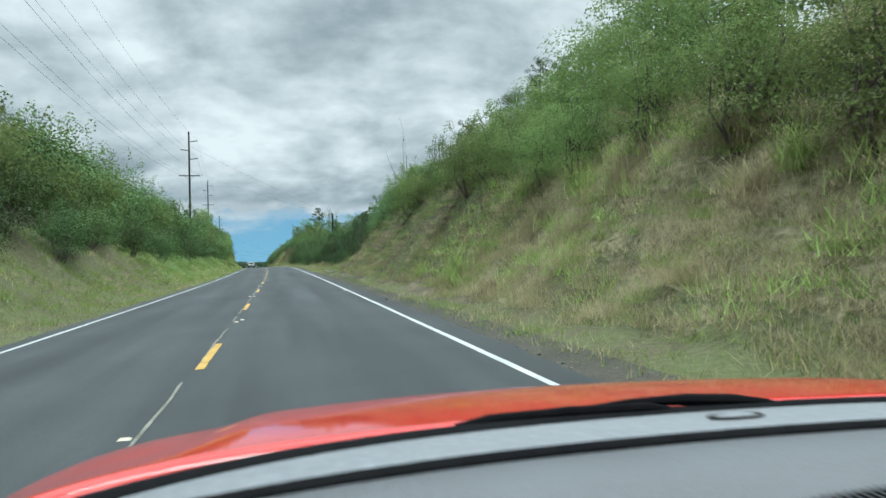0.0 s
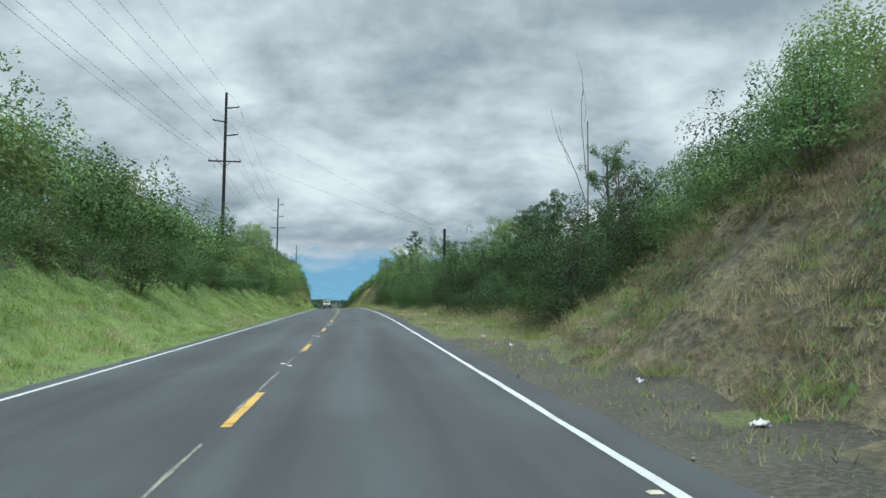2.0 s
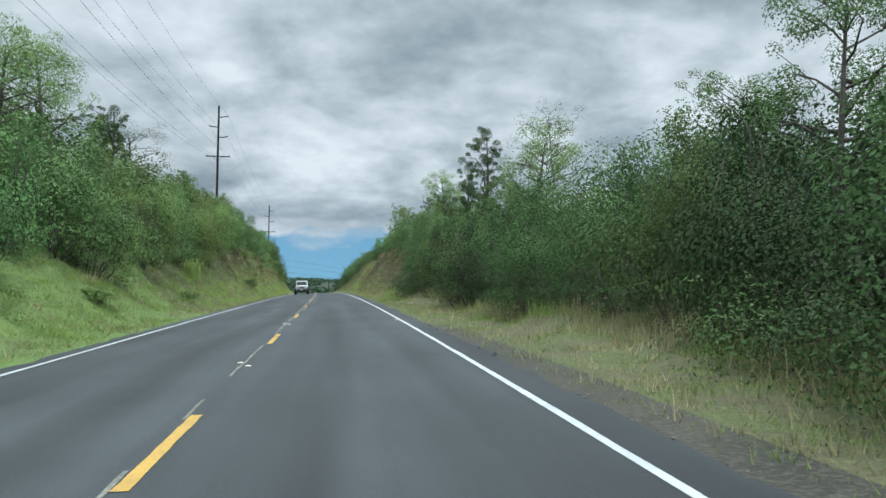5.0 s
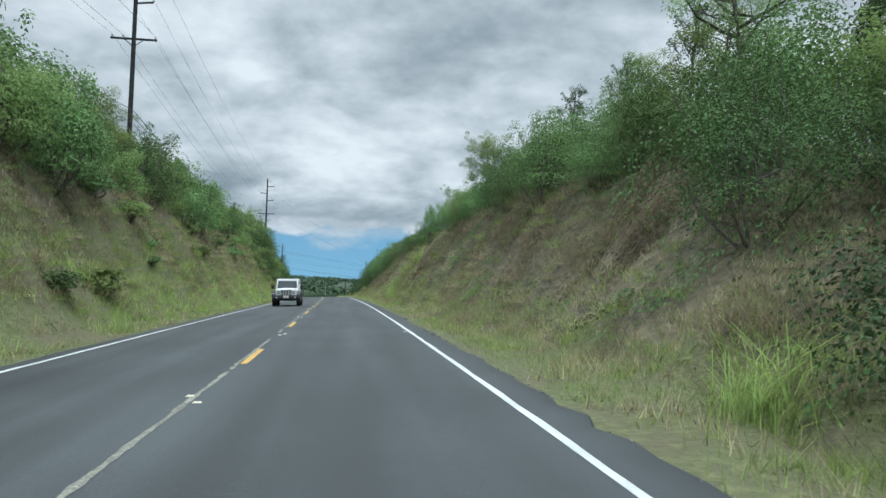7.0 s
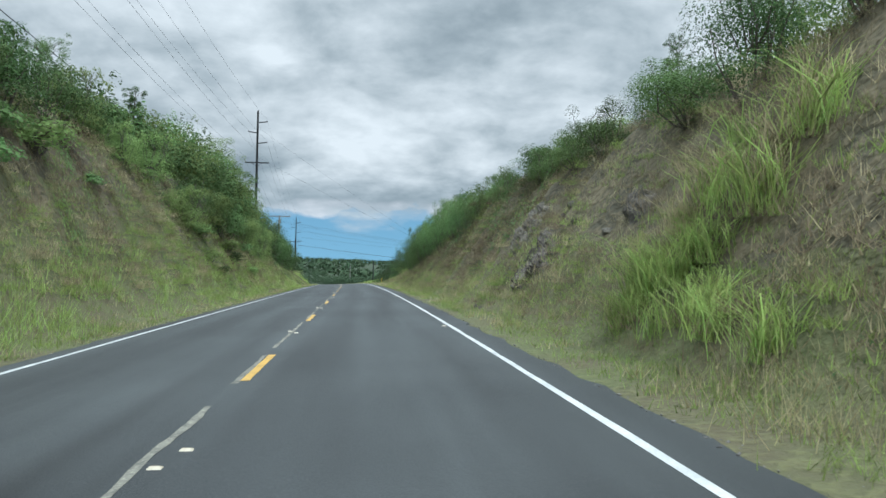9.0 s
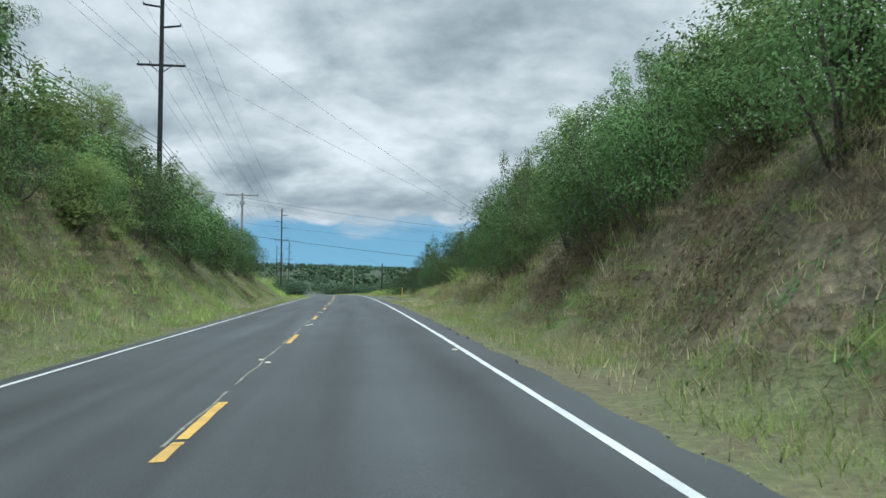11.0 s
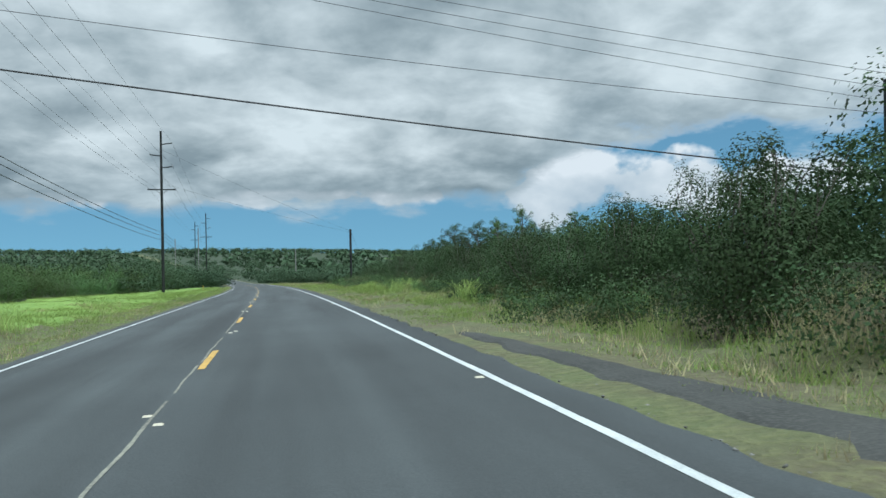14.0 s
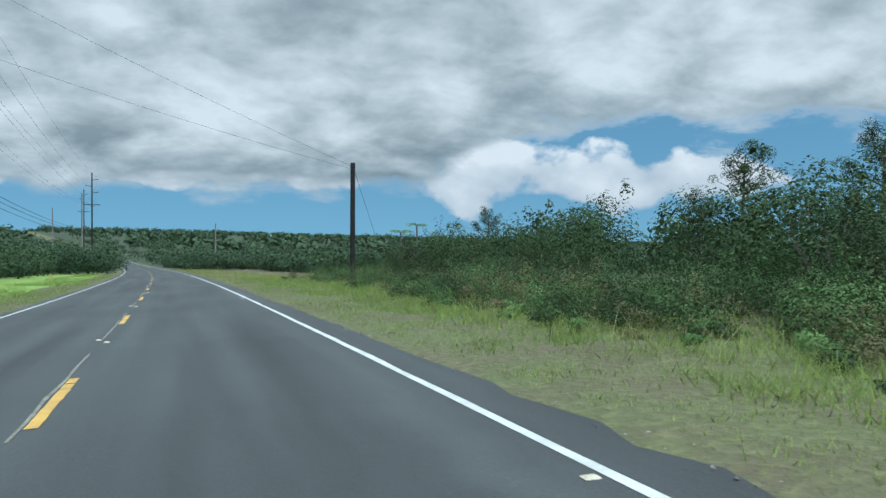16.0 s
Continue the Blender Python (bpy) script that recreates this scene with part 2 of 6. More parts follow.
LEAF = [
    material("leaf_mid", (0.135, 0.215, 0.078), (0.10, 0.17, 0.062), 0.75, 0.9, 9, 0, third=(0.18, 0.26, 0.10), by_object=0.3, island=0.16, thin=0.26, spec=0.07),
    material("leaf_dark", (0.079, 0.128, 0.046), (0.058, 0.098, 0.036), 0.75, 0.9, 9, 0, third=(0.105, 0.17, 0.07), by_object=0.3, island=0.16, thin=0.2, spec=0.07),
    material("leaf_light", (0.20, 0.275, 0.09), (0.15, 0.22, 0.075), 0.75, 0.9, 9, 0, third=(0.25, 0.31, 0.13), by_object=0.3, island=0.16, thin=0.5, spec=0.07),
    # Darkened leaf colour that holds the shade of the right-hand woods.
    material("leaf_shaded", (0.045, 0.077, 0.030), (0.032, 0.056, 0.023), 0.7, 0.9, 9, 0, third=(0.075, 0.105, 0.055), by_object=0.25, island=0.16, thin=0.14, spec=0.07),
    material("leaf_far", (0.055, 0.088, 0.046), (0.042, 0.072, 0.04), 0.85, 0.05, 2, 0, third=(0.07, 0.102, 0.055), island=0.3, thin=0.15, spec=0.1),
    material("dead_weed_brown", (0.135, 0.105, 0.065), (0.085, 0.068, 0.045), 0.9, 0.9, 9, 0, third=(0.19, 0.155, 0.10), island=0.3, thin=0.2, spec=0.05),
    material("dead_weed_olive", (0.145, 0.14, 0.07), (0.10, 0.098, 0.05), 0.9, 0.9, 9, 0, third=(0.21, 0.195, 0.11), island=0.3, thin=0.2, spec=0.05),
]
BARK = material("bark", (0.11, 0.095, 0.08), (0.06, 0.052, 0.045), 0.95, 4, 25, 0.8, third=(0.2, 0.18, 0.16))
BARK_PALE = material("pale_dead_wood", (0.21, 0.195, 0.175), (0.14, 0.13, 0.115), 0.95, 4, 25, 0.6)
GRASS_GREEN = material("green_grass", (0.256, 0.348, 0.095), (0.189, 0.275, 0.073), 0.9, 0.3, 3, 0, third=(0.342, 0.390, 0.134), island=0.2, thin=0.5, spec=0.1)
GRASS_DRY = material("dry_grass", (0.452, 0.399, 0.242), (0.323, 0.296, 0.156), 0.9, 0.25, 3, 0, third=(0.538, 0.473, 0.301), island=0.22, thin=0.5, spec=0.1)
GRASS_REED = material("tall_reed_grass", (0.36, 0.50, 0.14), (0.26, 0.38, 0.10), 0.7, 0.8, 3, 0, third=(0.50, 0.56, 0.21), island=0.3, thin=0.5, spec=0.25)
GRASS_BROWN = material("brown_grass", (0.250, 0.205, 0.132), (0.162, 0.135, 0.086), 0.9, 0.3, 3, 0, third=(0.364, 0.311, 0.202), island=0.22, thin=0.5, spec=0.1)
ROCK = material("dark_lava_rock", (0.144, 0.134, 0.115), (0.072, 0.067, 0.058), 0.95, 1.5, 14, 1.0, third=(0.240, 0.222, 0.186), distance=0.06, by_object=0.3, spec=0.1)
WOOD_DARK = material("dark_treated_wood", (0.032, 0.034, 0.034), (0.02, 0.021, 0.022), 0.85, 3, 30, 0.5, spec=0.15)
WOOD_GREY = material("weathered_grey_wood", (0.24, 0.235, 0.22), (0.16, 0.155, 0.145), 0.9, 3, 30, 0.5)
METAL_GREY = material("galvanised_steel", (0.4, 0.41, 0.42), None, 0.45, 4, 30, 0.1, metal=0.7)
CERAMIC = material("insulator_ceramic", (0.35, 0.36, 0.37), None, 0.3, 6, 30, 0)
CABLE = material("black_cable", (0.03, 0.031, 0.033), None, 0.6, 3, 30, 0)


# ---- mesh helpers ----
def mesh_from(name, verts, faces, mats):
    me = bpy.data.meshes.new(name)
    me.from_pydata([tuple(map(float, v)) for v in verts], [], [tuple(f) for f in faces])
    for m in mats if isinstance(mats, (list, tuple)) else [mats]:
        me.materials.append(m)
    me.update()
    return me


def obj(name, verts, faces, mat, parent=None, smooth=False):
    me = mesh_from(name, verts, faces, mat)
    if smooth:
        me.polygons.foreach_set("use_smooth", [True] * len(me.polygons))
    ob = new(name, me)
    ob.parent = parent
    return ob


def part(name, bm, mat, parent=None, label="", smooth=False):
    me = bpy.data.meshes.new(name)
    bm.to_mesh(me)
    bm.free()
    me.materials.append(mat)
    if smooth:
        me.polygons.foreach_set("use_smooth", [True] * len(me.polygons))
    ob = new(name, me)
    ob.parent = parent
    if label:
        tagged(ob, label)
    return ob


def tube(points, radii, sides=7, cap=True):
    """Verts and faces of a tapered tube along points."""
    verts, faces = [], []
    pts = [Vector(p) for p in points]
    for k, p in enumerate(pts):
        d = (pts[min(k + 1, len(pts) - 1)] - pts[max(k - 1, 0)]).normalized()
        a = d.orthogonal().normalized() if abs(d.z) > 0.99 else d.cross(Vector((0, 0, 1))).normalized()
        b = d.cross(a)
        for q in range(sides):
            w = 2 * math.pi * q / sides
            verts.append(p + (a * math.cos(w) + b * math.sin(w)) * radii[k])
    for k in range(len(pts) - 1):
        for q in range(sides):
            r = (q + 1) % sides
            faces.append((k * sides + q, k * sides + r, (k + 1) * sides + r, (k + 1) * sides + q))
    if cap:
        faces.append(tuple(range(sides - 1, -1, -1)))
        faces.append(tuple((len(pts) - 1) * sides + q for q in range(sides)))
    return verts, faces


def join(*pieces):
    verts, faces = [], []
    for v, f in pieces:
        o = len(verts)
        verts.extend(v)
        faces.extend(tuple(i + o for i in q) for q in f)
    return verts, faces


def box(cx, cy, cz, sx, sy, sz):
    v = [(cx + a * sx / 2, cy + b * sy / 2, cz + c * sz / 2) for a in (-1, 1) for b in (-1, 1) for c in (-1, 1)]
    return v, [(0, 1, 3, 2), (4, 6, 7, 5), (0, 4, 5, 1), (2, 3, 7, 6), (0, 2, 6, 4), (1, 5, 7, 3)]


# ---- ground ----
def rise_of(side, s):
    """Height, toe and run of the cut bank on one side."""
    if side > 0:
        h = np.interp(s, [-60, 0, 40, 62, 70, 78, 110, 145, 170, 190, 207, 240, 285, 305, 325, 350, 380, 412, 460], [5.2, 5.2, 5.4, 5.0, 3.6, 1.9, 1.6, 1.6, 2.2, 3.8, 5.8, 6.2, 6.0, 4.6, 3.0, 2.0, 1.0, 0.3, 0.1])
        toe = np.interp(s, [-60, 64, 78, 140, 175, 200, 300, 330, 400, 600], [5.7, 5.8, 7.2, 7.2, 6.8, 5.4, 5.5, 6.2, 8, 10])
        run = np.interp(s, [-60, 300, 400], [5.0, 5.0, 5.0])
    else:
        h = np.interp(s, [-60, 0, 140, 180, 205, 300, 325, 345, 370, 384, 396, 600], [4.4, 4.4, 4.4, 5.0, 7.4, 7.4, 6.0, 4.8, 4.4, 2.8, 0.2, 0.1])
        toe = np.interp(s, [-60, 140, 200, 300, 380, 600], [5.2, 5.2, 5.2, 5.2, 5.4, 7])
        run = np.interp(s, [-60, 160, 205, 300, 340], [7.0, 7.0, 5.2, 5.2, 6.5])
    return h, toe, run


def smooth01(x):
    x = np.clip(x, 0, 1)
    return x * x * (3 - 2 * x)


def ground_z(s, n):
    """Height of the ground at s, n, under the road included."""
    u, side = abs(n), 1 if n > 0 else -1
    h, toe, run = rise_of(side, s)
    z = np.interp(s, _S, _Z) + tilt(s) * np.clip(n, -5.5, 5.5)
    if u < 4.0:
        return float(z - 0.12)
    z += -0.055 * smooth01((4.9 - u) / 0.7) - 0.015 * smooth01((u - 4.3) / 0.5)
    q = np.clip((u - toe) / run, 0, 1)
    z += h * (0.55 * q + 0.45 * smooth01(q))
    z += 0.07 * np.clip(u - toe - run, 0, 35) * min(1.0, h / 4)
    if u > 5:
        k = min(1.0, (u - 5) / 2) * (0.3 + 0.7 * min(1.0, h / 3))
        z += k * (0.6 * noise.noise((s * 0.16, n * 0.2, side * 3.0)) + 0.5 * noise.noise((s * 0.5, n * 0.5, 7.0)) + 0.3 * noise.noise((s * 1.1, n * 1.1, 1.0)))
    if u > 40:
        far = u - 40
        z += (8 * noise.noise((s * 0.002, n * 0.002, 2.0)) - 4) * min(1, far / 500)
        if n < 0:
            z += 24 * smooth01(far / 650) * smooth01((s - 420) / 800)
        else:
            z += -0.012 * min(far, 1500)
    return float(z)


def place(s, n, dz=0.0):
    x, y, _ = at_road(s, n)
    return Vector((float(x), float(y), ground_z(s, n) + dz))


WOODS_RIGHT = [(-60, 6.0), (0, 8.5), (17, 8.7), (25, 9.2), (44, 9.5), (64, 9.6), (74, 9.6), (84, 9.3), (104, 9.0), (125, 8.2), (150, 8.0), (174, 7.7), (185, 7.5), (189, 8.7), (196, 9.5), (264, 9.5), (286, 8.5), (304, 8.0), (320, 8.2), (332, 9.2), (340, 8.9), (346, 8.4), (360, 8.8), (396, 9.2), (404, 10.6), (414, 10.0), (420, 10.4), (430, 10.8), (440, 11.6), (480, 13.0), (600, 14.0)]
WOODS_LEFT = [(-60, 8.6), (150, 8.2), (192, 7.8), (208, 8.3), (250, 8.8), (264, 9.3), (272, 8.8), (285, 7.4), (302, 7.4), (322, 8.2), (368, 8.8), (374, 11.5), (380, 17.0), (396, 19.0), (420, 20.0), (470, 15.0), (600, 14.0)]


def wood_edge(side, s):
    """How far from the centre line the bushes begin."""
    keys = WOODS_RIGHT if side > 0 else WOODS_LEFT
    return np.interp(s, [k[0] for k in keys], [k[1] for k in keys])


def build_ground():
    ss = [-1500, -1000, -600, -350, -200, -120, -80, -60, -40, -20] + list(np.arange(-10, 470, 0.9)) + list(np.arange(470, 700, 8)) + [720, 760, 820, 900, 1000, 1150, 1350, 1600, 2000, 2600, 3400, 4300]
    half = [4.0, 4.45, 4.9, 5.4, 6.0, 6.6] + list(np.arange(7.1, 16, 0.6)) + [17, 18.5, 20.5, 23, 27, 33, 42, 60, 90, 140, 220, 350, 550, 900, 1400, 2200, 3200]
    nn = [-u for u in reversed(half)] + [0.0] + half
    verts, faces, kinds = [], [], []
    for s in ss:
        for n in nn:
            verts.append(place(float(s), float(n)))
    w = len(nn)
    for i in range(len(ss) - 1):
        for j in range(w - 1):
            faces.append((i * w + j, i * w + j + 1, (i + 1) * w + j + 1, (i + 1) * w + j))
            s, n = (ss[i] + ss[i + 1]) / 2, (nn[j] + nn[j + 1]) / 2
            u, side = abs(n), 1 if n > 0 else -1
            h, toe, run = rise_of(side, s)
            rag = 0.9 * noise.noise((s * 0.25, n * 0.25, 5.0))
            if s > 560 and u > 5.5 or s > 480 and u > 30 or u > 60:
                kind = 5
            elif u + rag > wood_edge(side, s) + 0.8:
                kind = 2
            elif n < 0 and s > 388 and u > 6.5:
                kind = 4
            elif n > 0 and (u < 4.9 + 0.4 * rag or 40 < s < 76 and u < 5.6 + 0.5 * rag or 59 < s < 76 and u < 6.2 + 0.6 * rag or 44 < s < 76 and u < 5.5 + 0.8 * rag) and (s < 76 or 96 < s < 150 and u < 7.4):
                kind = 3
            elif n > 0 and s + 3 * rag < 28 and u + 0.8 * rag > toe + 0.7:
                kind = 6
            elif u + rag > toe + (0.0 if n > 0 and 20 < s < 72 else 1.0 if n > 0 else 2.8 if s > 190 else 9.0):
                kind = 1
            else:
                kind = 7 if n < 0 and 52 + 12 * rag < s < 165 + 12 * rag else 0
            kinds.append(kind)
    ob = obj("ground", verts, faces, [VERGE, BANK, SHADED_LITTER, GRAVEL, FIELD, FAR_LAND, STRAW, LUSH], smooth=True)
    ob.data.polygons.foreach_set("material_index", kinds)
    return tagged(ob, "uneven grassy earth with steep cut banks along the road", "ground", kind="structure")


build_ground()


# ---- road ----
LINE = 3.61
DASH_FIRST = 13.47


def strip(s0, s1, n0, n1, dz, step=2.0, wobble=0.0, skirt=0.0):
    ss = np.linspace(s0, s1, max(2, int(abs(s1 - s0) / step) + 1))
    verts, faces = [], []
    for s in ss:
        e = wobble * noise.noise((s * 1.3, n1, 0.0)) + 0.6 * wobble * noise.noise((s * 5.3, n1, 4.0)) if wobble else 0.0
        cols = [(n0, dz), (n1 + e, dz)]
        if skirt:
            cols.append((n1 + e + math.copysign(0.08, n1 - n0), dz - skirt))
        for n, d in cols:
            verts.append(at_road(s, n, d))
    w = 3 if skirt else 2
    for i in range(len(ss) - 1):
        for j in range(w - 1):
            a = (i * w + j, i * w + j + 1, (i + 1) * w + j + 1, (i + 1) * w + j)
            faces.append(a if n1 > n0 else a[::-1])
    return verts, faces


def marker_piece():
    """A low raised reflector with sloped faces, 10 cm across."""
    b, t = 0.055, 0.035
    v = [(-b, -b, 0), (b, -b, 0), (b, b, 0), (-b, b, 0), (-t, -t * 0.6, 0.018), (t, -t * 0.6, 0.018), (t, t * 0.6, 0.018), (-t, t * 0.6, 0.018)]
    return v, [(3, 2, 1, 0), (4, 5, 6, 7), (0, 1, 5, 4), (1, 2, 6, 5), (2, 3, 7, 6), (3, 0, 4, 7)]


def worn_dash(seed, far):
    """A painted dash with chipped edges and a few gaps across it."""
    rng = np.random.default_rng(seed)
    cuts = sorted(rng.random(rng.integers(2, 5)) * 3.0)
    pieces, start = [], far - 3.15
    for c in [*cuts, 3.15]:
        end = far - 3.15 + c
        if end - start > 0.12:
            ss = np.linspace(start, end - 0.015 - 0.03 * rng.random(), max(3, int((end - start) / 0.2)))
            v, f = [], []
            for s in ss:
                e = rng.normal() * 0.004
                v += [at_road(s, -0.058 + e, 0.006), at_road(s, 0.058 + rng.normal() * 0.004, 0.006)]
            for i in range(len(ss) - 1):
                f.append((2 * i, 2 * i + 1, 2 * i + 3, 2 * i + 2))
            pieces.append((v, f))
        start = end
    return join(*pieces)


def build_road():
    deck = join(strip(-120, 900, 0, 4.16, 0, 0.7, 0.2, 0.09), strip(-120, 900, 0, -4.0, 0, 0.7, 0.14, 0.09))
    road = tagged(obj("road", *deck, ASPHALT), "grey two-lane asphalt road with worn markings", "road", kind="structure")
    uv = road.data.uv_layers.new(name="UVMap")
    along = np.linspace(-120, 900, int(1020 / 0.7) + 1)
    flat = [(c, float(q)) for side in (1, -1) for q in along for c in (0.0, 4.3 * side, 4.4 * side)]
    index = np.empty(len(road.data.loops), np.int32)
    road.data.loops.foreach_get("vertex_index", index)
    uv.data.foreach_set("uv", np.array(flat)[index].ravel())
    for sign in (-1, 1):
        line = obj("edge_line", *strip(-120, 900, sign * (LINE - 0.048), sign * (LINE + 0.048), 0.004, 1.0, 0.02), PAINT_WHITE, road)
        tagged(line, "white painted edge line")
    for k in range(-2, 52):
        tagged(obj("centre_dash", *worn_dash(k + 50, DASH_FIRST + 12.19 * k), PAINT_YELLOW, road), "worn yellow painted centre dash")
    # The worn seam between the two paved lanes, in broken lengths with crumbled edges.
    rng = np.random.default_rng(3)
    s = -4.0
    while s < 470:
        length = 1.2 + 7 * rng.random()
        ss = np.arange(s, s + length, 0.22)
        v, f = [], []
        for q in ss:
            c = (-0.07 if q < 90 else -0.10) + 0.035 * noise.noise((q * 0.7, 0.0, 2.0))
            w = 0.016 + 0.024 * abs(noise.noise((q * 2.1, 3.0, 0.0))) + (0.03 if 150 < q < 260 else 0.0) * rng.random()
            v += [at_road(q, c - w, 0.005), at_road(q, c + w, 0.005)]
        for i in range(len(ss) - 1):
            f.append((2 * i, 2 * i + 1, 2 * i + 3, 2 * i + 2))
        tagged(obj("seam", v, f, SEAM, road), "worn pale seam between the lanes")
        s += length + (0.3 + 3.0 * rng.random() ** 2)
    tar = np.arange(33.0, 41.5, 0.3)
    v, f = [], []
    for q in tar:
        c = 0.55 + 0.12 * math.sin((q - 33) * 0.35) + 0.02 * noise.noise((q * 2, 0.0, 0.0))
        v += [at_road(q, c - 0.012, 0.004), at_road(q, c + 0.014, 0.004)]
    for i in range(len(tar) - 1):
        f.append((2 * i, 2 * i + 1, 2 * i + 3, 2 * i + 2))
    tagged(obj("tar_streak", v, f, ASPHALT_OLD, road), "dark tar streak on the lane")
    reflector = mesh_from("reflector", *marker_piece(), REFLECTOR)
    for k in range(-1, 40):
        mid = DASH_FIRST + 12.19 * k + 4.6
        for q, n in ((mid, 0.02), (mid + 0.55, -0.16 if k % 3 else 0.12)):
            ob = new("reflector", reflector)
            ob.parent = road
            ob.matrix_basis = Matrix.Translation(Vector(at_road(q, n, 0.003))) @ Matrix.Rotation(float(heading(q)), 4, "Z") @ Matrix.Diagonal((0.95, 0.8, 0.8, 1))
            tagged(ob, "raised white road reflector")
        if k % 2:
            ob = new("reflector", reflector)
            ob.parent = road
            ob.matrix_basis = Matrix.Translation(Vector(at_road(mid + 1.0, LINE - 0.14, 0.003))) @ Matrix.Rotation(float(heading(mid)), 4, "Z") @ Matrix.Diagonal((1.0, 0.8, 0.8, 1))
            tagged(ob, "raised white road reflector")
    return road


road = build_road()


def build_edge_stones():
    """Loose chips along the crumbling edges of the pavement."""
    rng = np.random.default_rng(29)
    verts, faces = [], []
    for k in range(9000):
        s = -1 + 470 * rng.random()
        side = 1 if rng.random() < 0.75 else -1
        n = side * ((4.12 if side > 0 else 3.98) + abs(rng.normal()) * 0.26)
        r = 0.008 + 0.02 * rng.random() ** 3
        p = np.array(at_road(s, n, 0.004 if abs(n) < 4.2 else -0.05))
        c = rng.normal(size=(6, 3)) * 0.2 + np.array([(1, 0, 0), (-1, 0, 0), (0, 1, 0), (0, -1, 0), (0, 0, 0.7), (0, 0, -0.7)])
        o = len(verts)
        verts.extend(p + c * r)
        faces.extend((o + a, o + b, o + d) for a, b, d in ((0, 2, 4), (2, 1, 4), (1, 3, 4), (3, 0, 4), (2, 0, 5), (1, 2, 5), (3, 1, 5), (0, 3, 5)))
    ob = new("loose_stones", quick_mesh("loose_stones", verts, faces, STONE_CHIP))
    tagged(ob, "loose grey stone chips along the pavement edge", "gravel", kind="stuff")




# ---- plants ----
def facing(verts, way, corners):
    """Corner places with, in three more columns, the direction in which their leaf or blade faces the light."""
    return np.hstack([verts, np.repeat(way, corners, axis=0)])


def moved(verts, to):
    return verts + np.array([*to, 0.0, 0.0, 0.0])


def leaf_cloud(rng, lobes, count, size, long=1.7, droop=0.0, folded=False):
    """Many small folded leaves spread over the skins of ellipsoid lobes (centre, radii)."""
    weights = np.array([(r[0] * r[1] + r[1] * r[2] + r[0] * r[2]) for _, r in lobes])
    pick = rng.choice(len(lobes), count, p=weights / weights.sum())
    centre = np.array([lobes[k][0] for k in pick], float)
    radii = np.array([lobes[k][1] for k in pick], float)
    out = rng.normal(size=(count, 3))
    out /= np.linalg.norm(out, axis=1)[:, None]
    out[:, 2] = np.where((out[:, 2] < -0.35) & (rng.random(count) < 0.7), -out[:, 2], out[:, 2])
    depth = 1.06 - 0.5 * rng.random(count) ** 2.0
    at = centre + out * radii * depth[:, None]
    up = out * 1.5 + rng.normal(size=(count, 3)) * 0.34 + np.array([0, 0, 0.4])
    up /= np.linalg.norm(up, axis=1)[:, None]
    along = np.cross(up, rng.normal(size=(count, 3)))
    along /= np.linalg.norm(along, axis=1)[:, None] + 1e-9
    along[:, 2] -= droop
    side = np.cross(up, along)
    w = size * (0.7 + 0.55 * rng.random(count))[:, None]
    tip, half = along * w * long * 0.5, side * w * 0.5
    lift = up * w * 0.16
    if folded:
        verts = np.stack([at - tip, at - half * 1.1 + lift, at + tip, at + half * 1.1 + lift], 1).reshape(-1, 3)
        return facing(verts, up, 4), np.arange(count * 4).reshape(-1, 4)
    verts = np.stack([at - tip * 0.8 + half, at - tip * 0.8 - half + lift, at + tip], 1).reshape(-1, 3)
    return facing(verts, up, 3), np.arange(count * 3).reshape(-1, 3)


def quick_mesh(name, verts, faces, mat):
    me = bpy.data.meshes.new(name)
    verts, faces = np.asarray(verts, float), np.asarray(faces)
    ways, verts = verts[:, 3:], verts[:, :3]
    k = faces.shape[1]
    me.vertices.add(len(verts))
    me.vertices.foreach_set("co", np.ascontiguousarray(verts).ravel())
    me.loops.add(faces.size)
    me.loops.foreach_set("vertex_index", faces.ravel().astype(np.int32))
    me.polygons.add(len(faces))
    me.polygons.foreach_set("loop_start", (np.arange(len(faces)) * k).astype(np.int32))
    me.materials.append(mat)
    me.update(calc_edges=True)
    if ways.size:
        me.attributes.new("custom_normal", "FLOAT_VECTOR", "POINT").data.foreach_set("vector", ways.astype(np.float32).ravel())
    return me


build_edge_stones()


def limb(rng, start, end, r0, r1, bend=0.15, steps=5):
    a, b = np.array(start, float), np.array(end, float)
    pts = []
    off = rng.normal(size=3) * np.linalg.norm(b - a) * bend
    for k in range(steps + 1):
        q = k / steps
        pts.append(tuple(a + (b - a) * q + off * math.sin(q * math.pi) * (1 if k % 2 else 0.8)))
    return tube(pts, [r0 + (r1 - r0) * k / steps for k in range(steps + 1)], 6 if r0 > 0.06 else 3, r0 > 0.06)


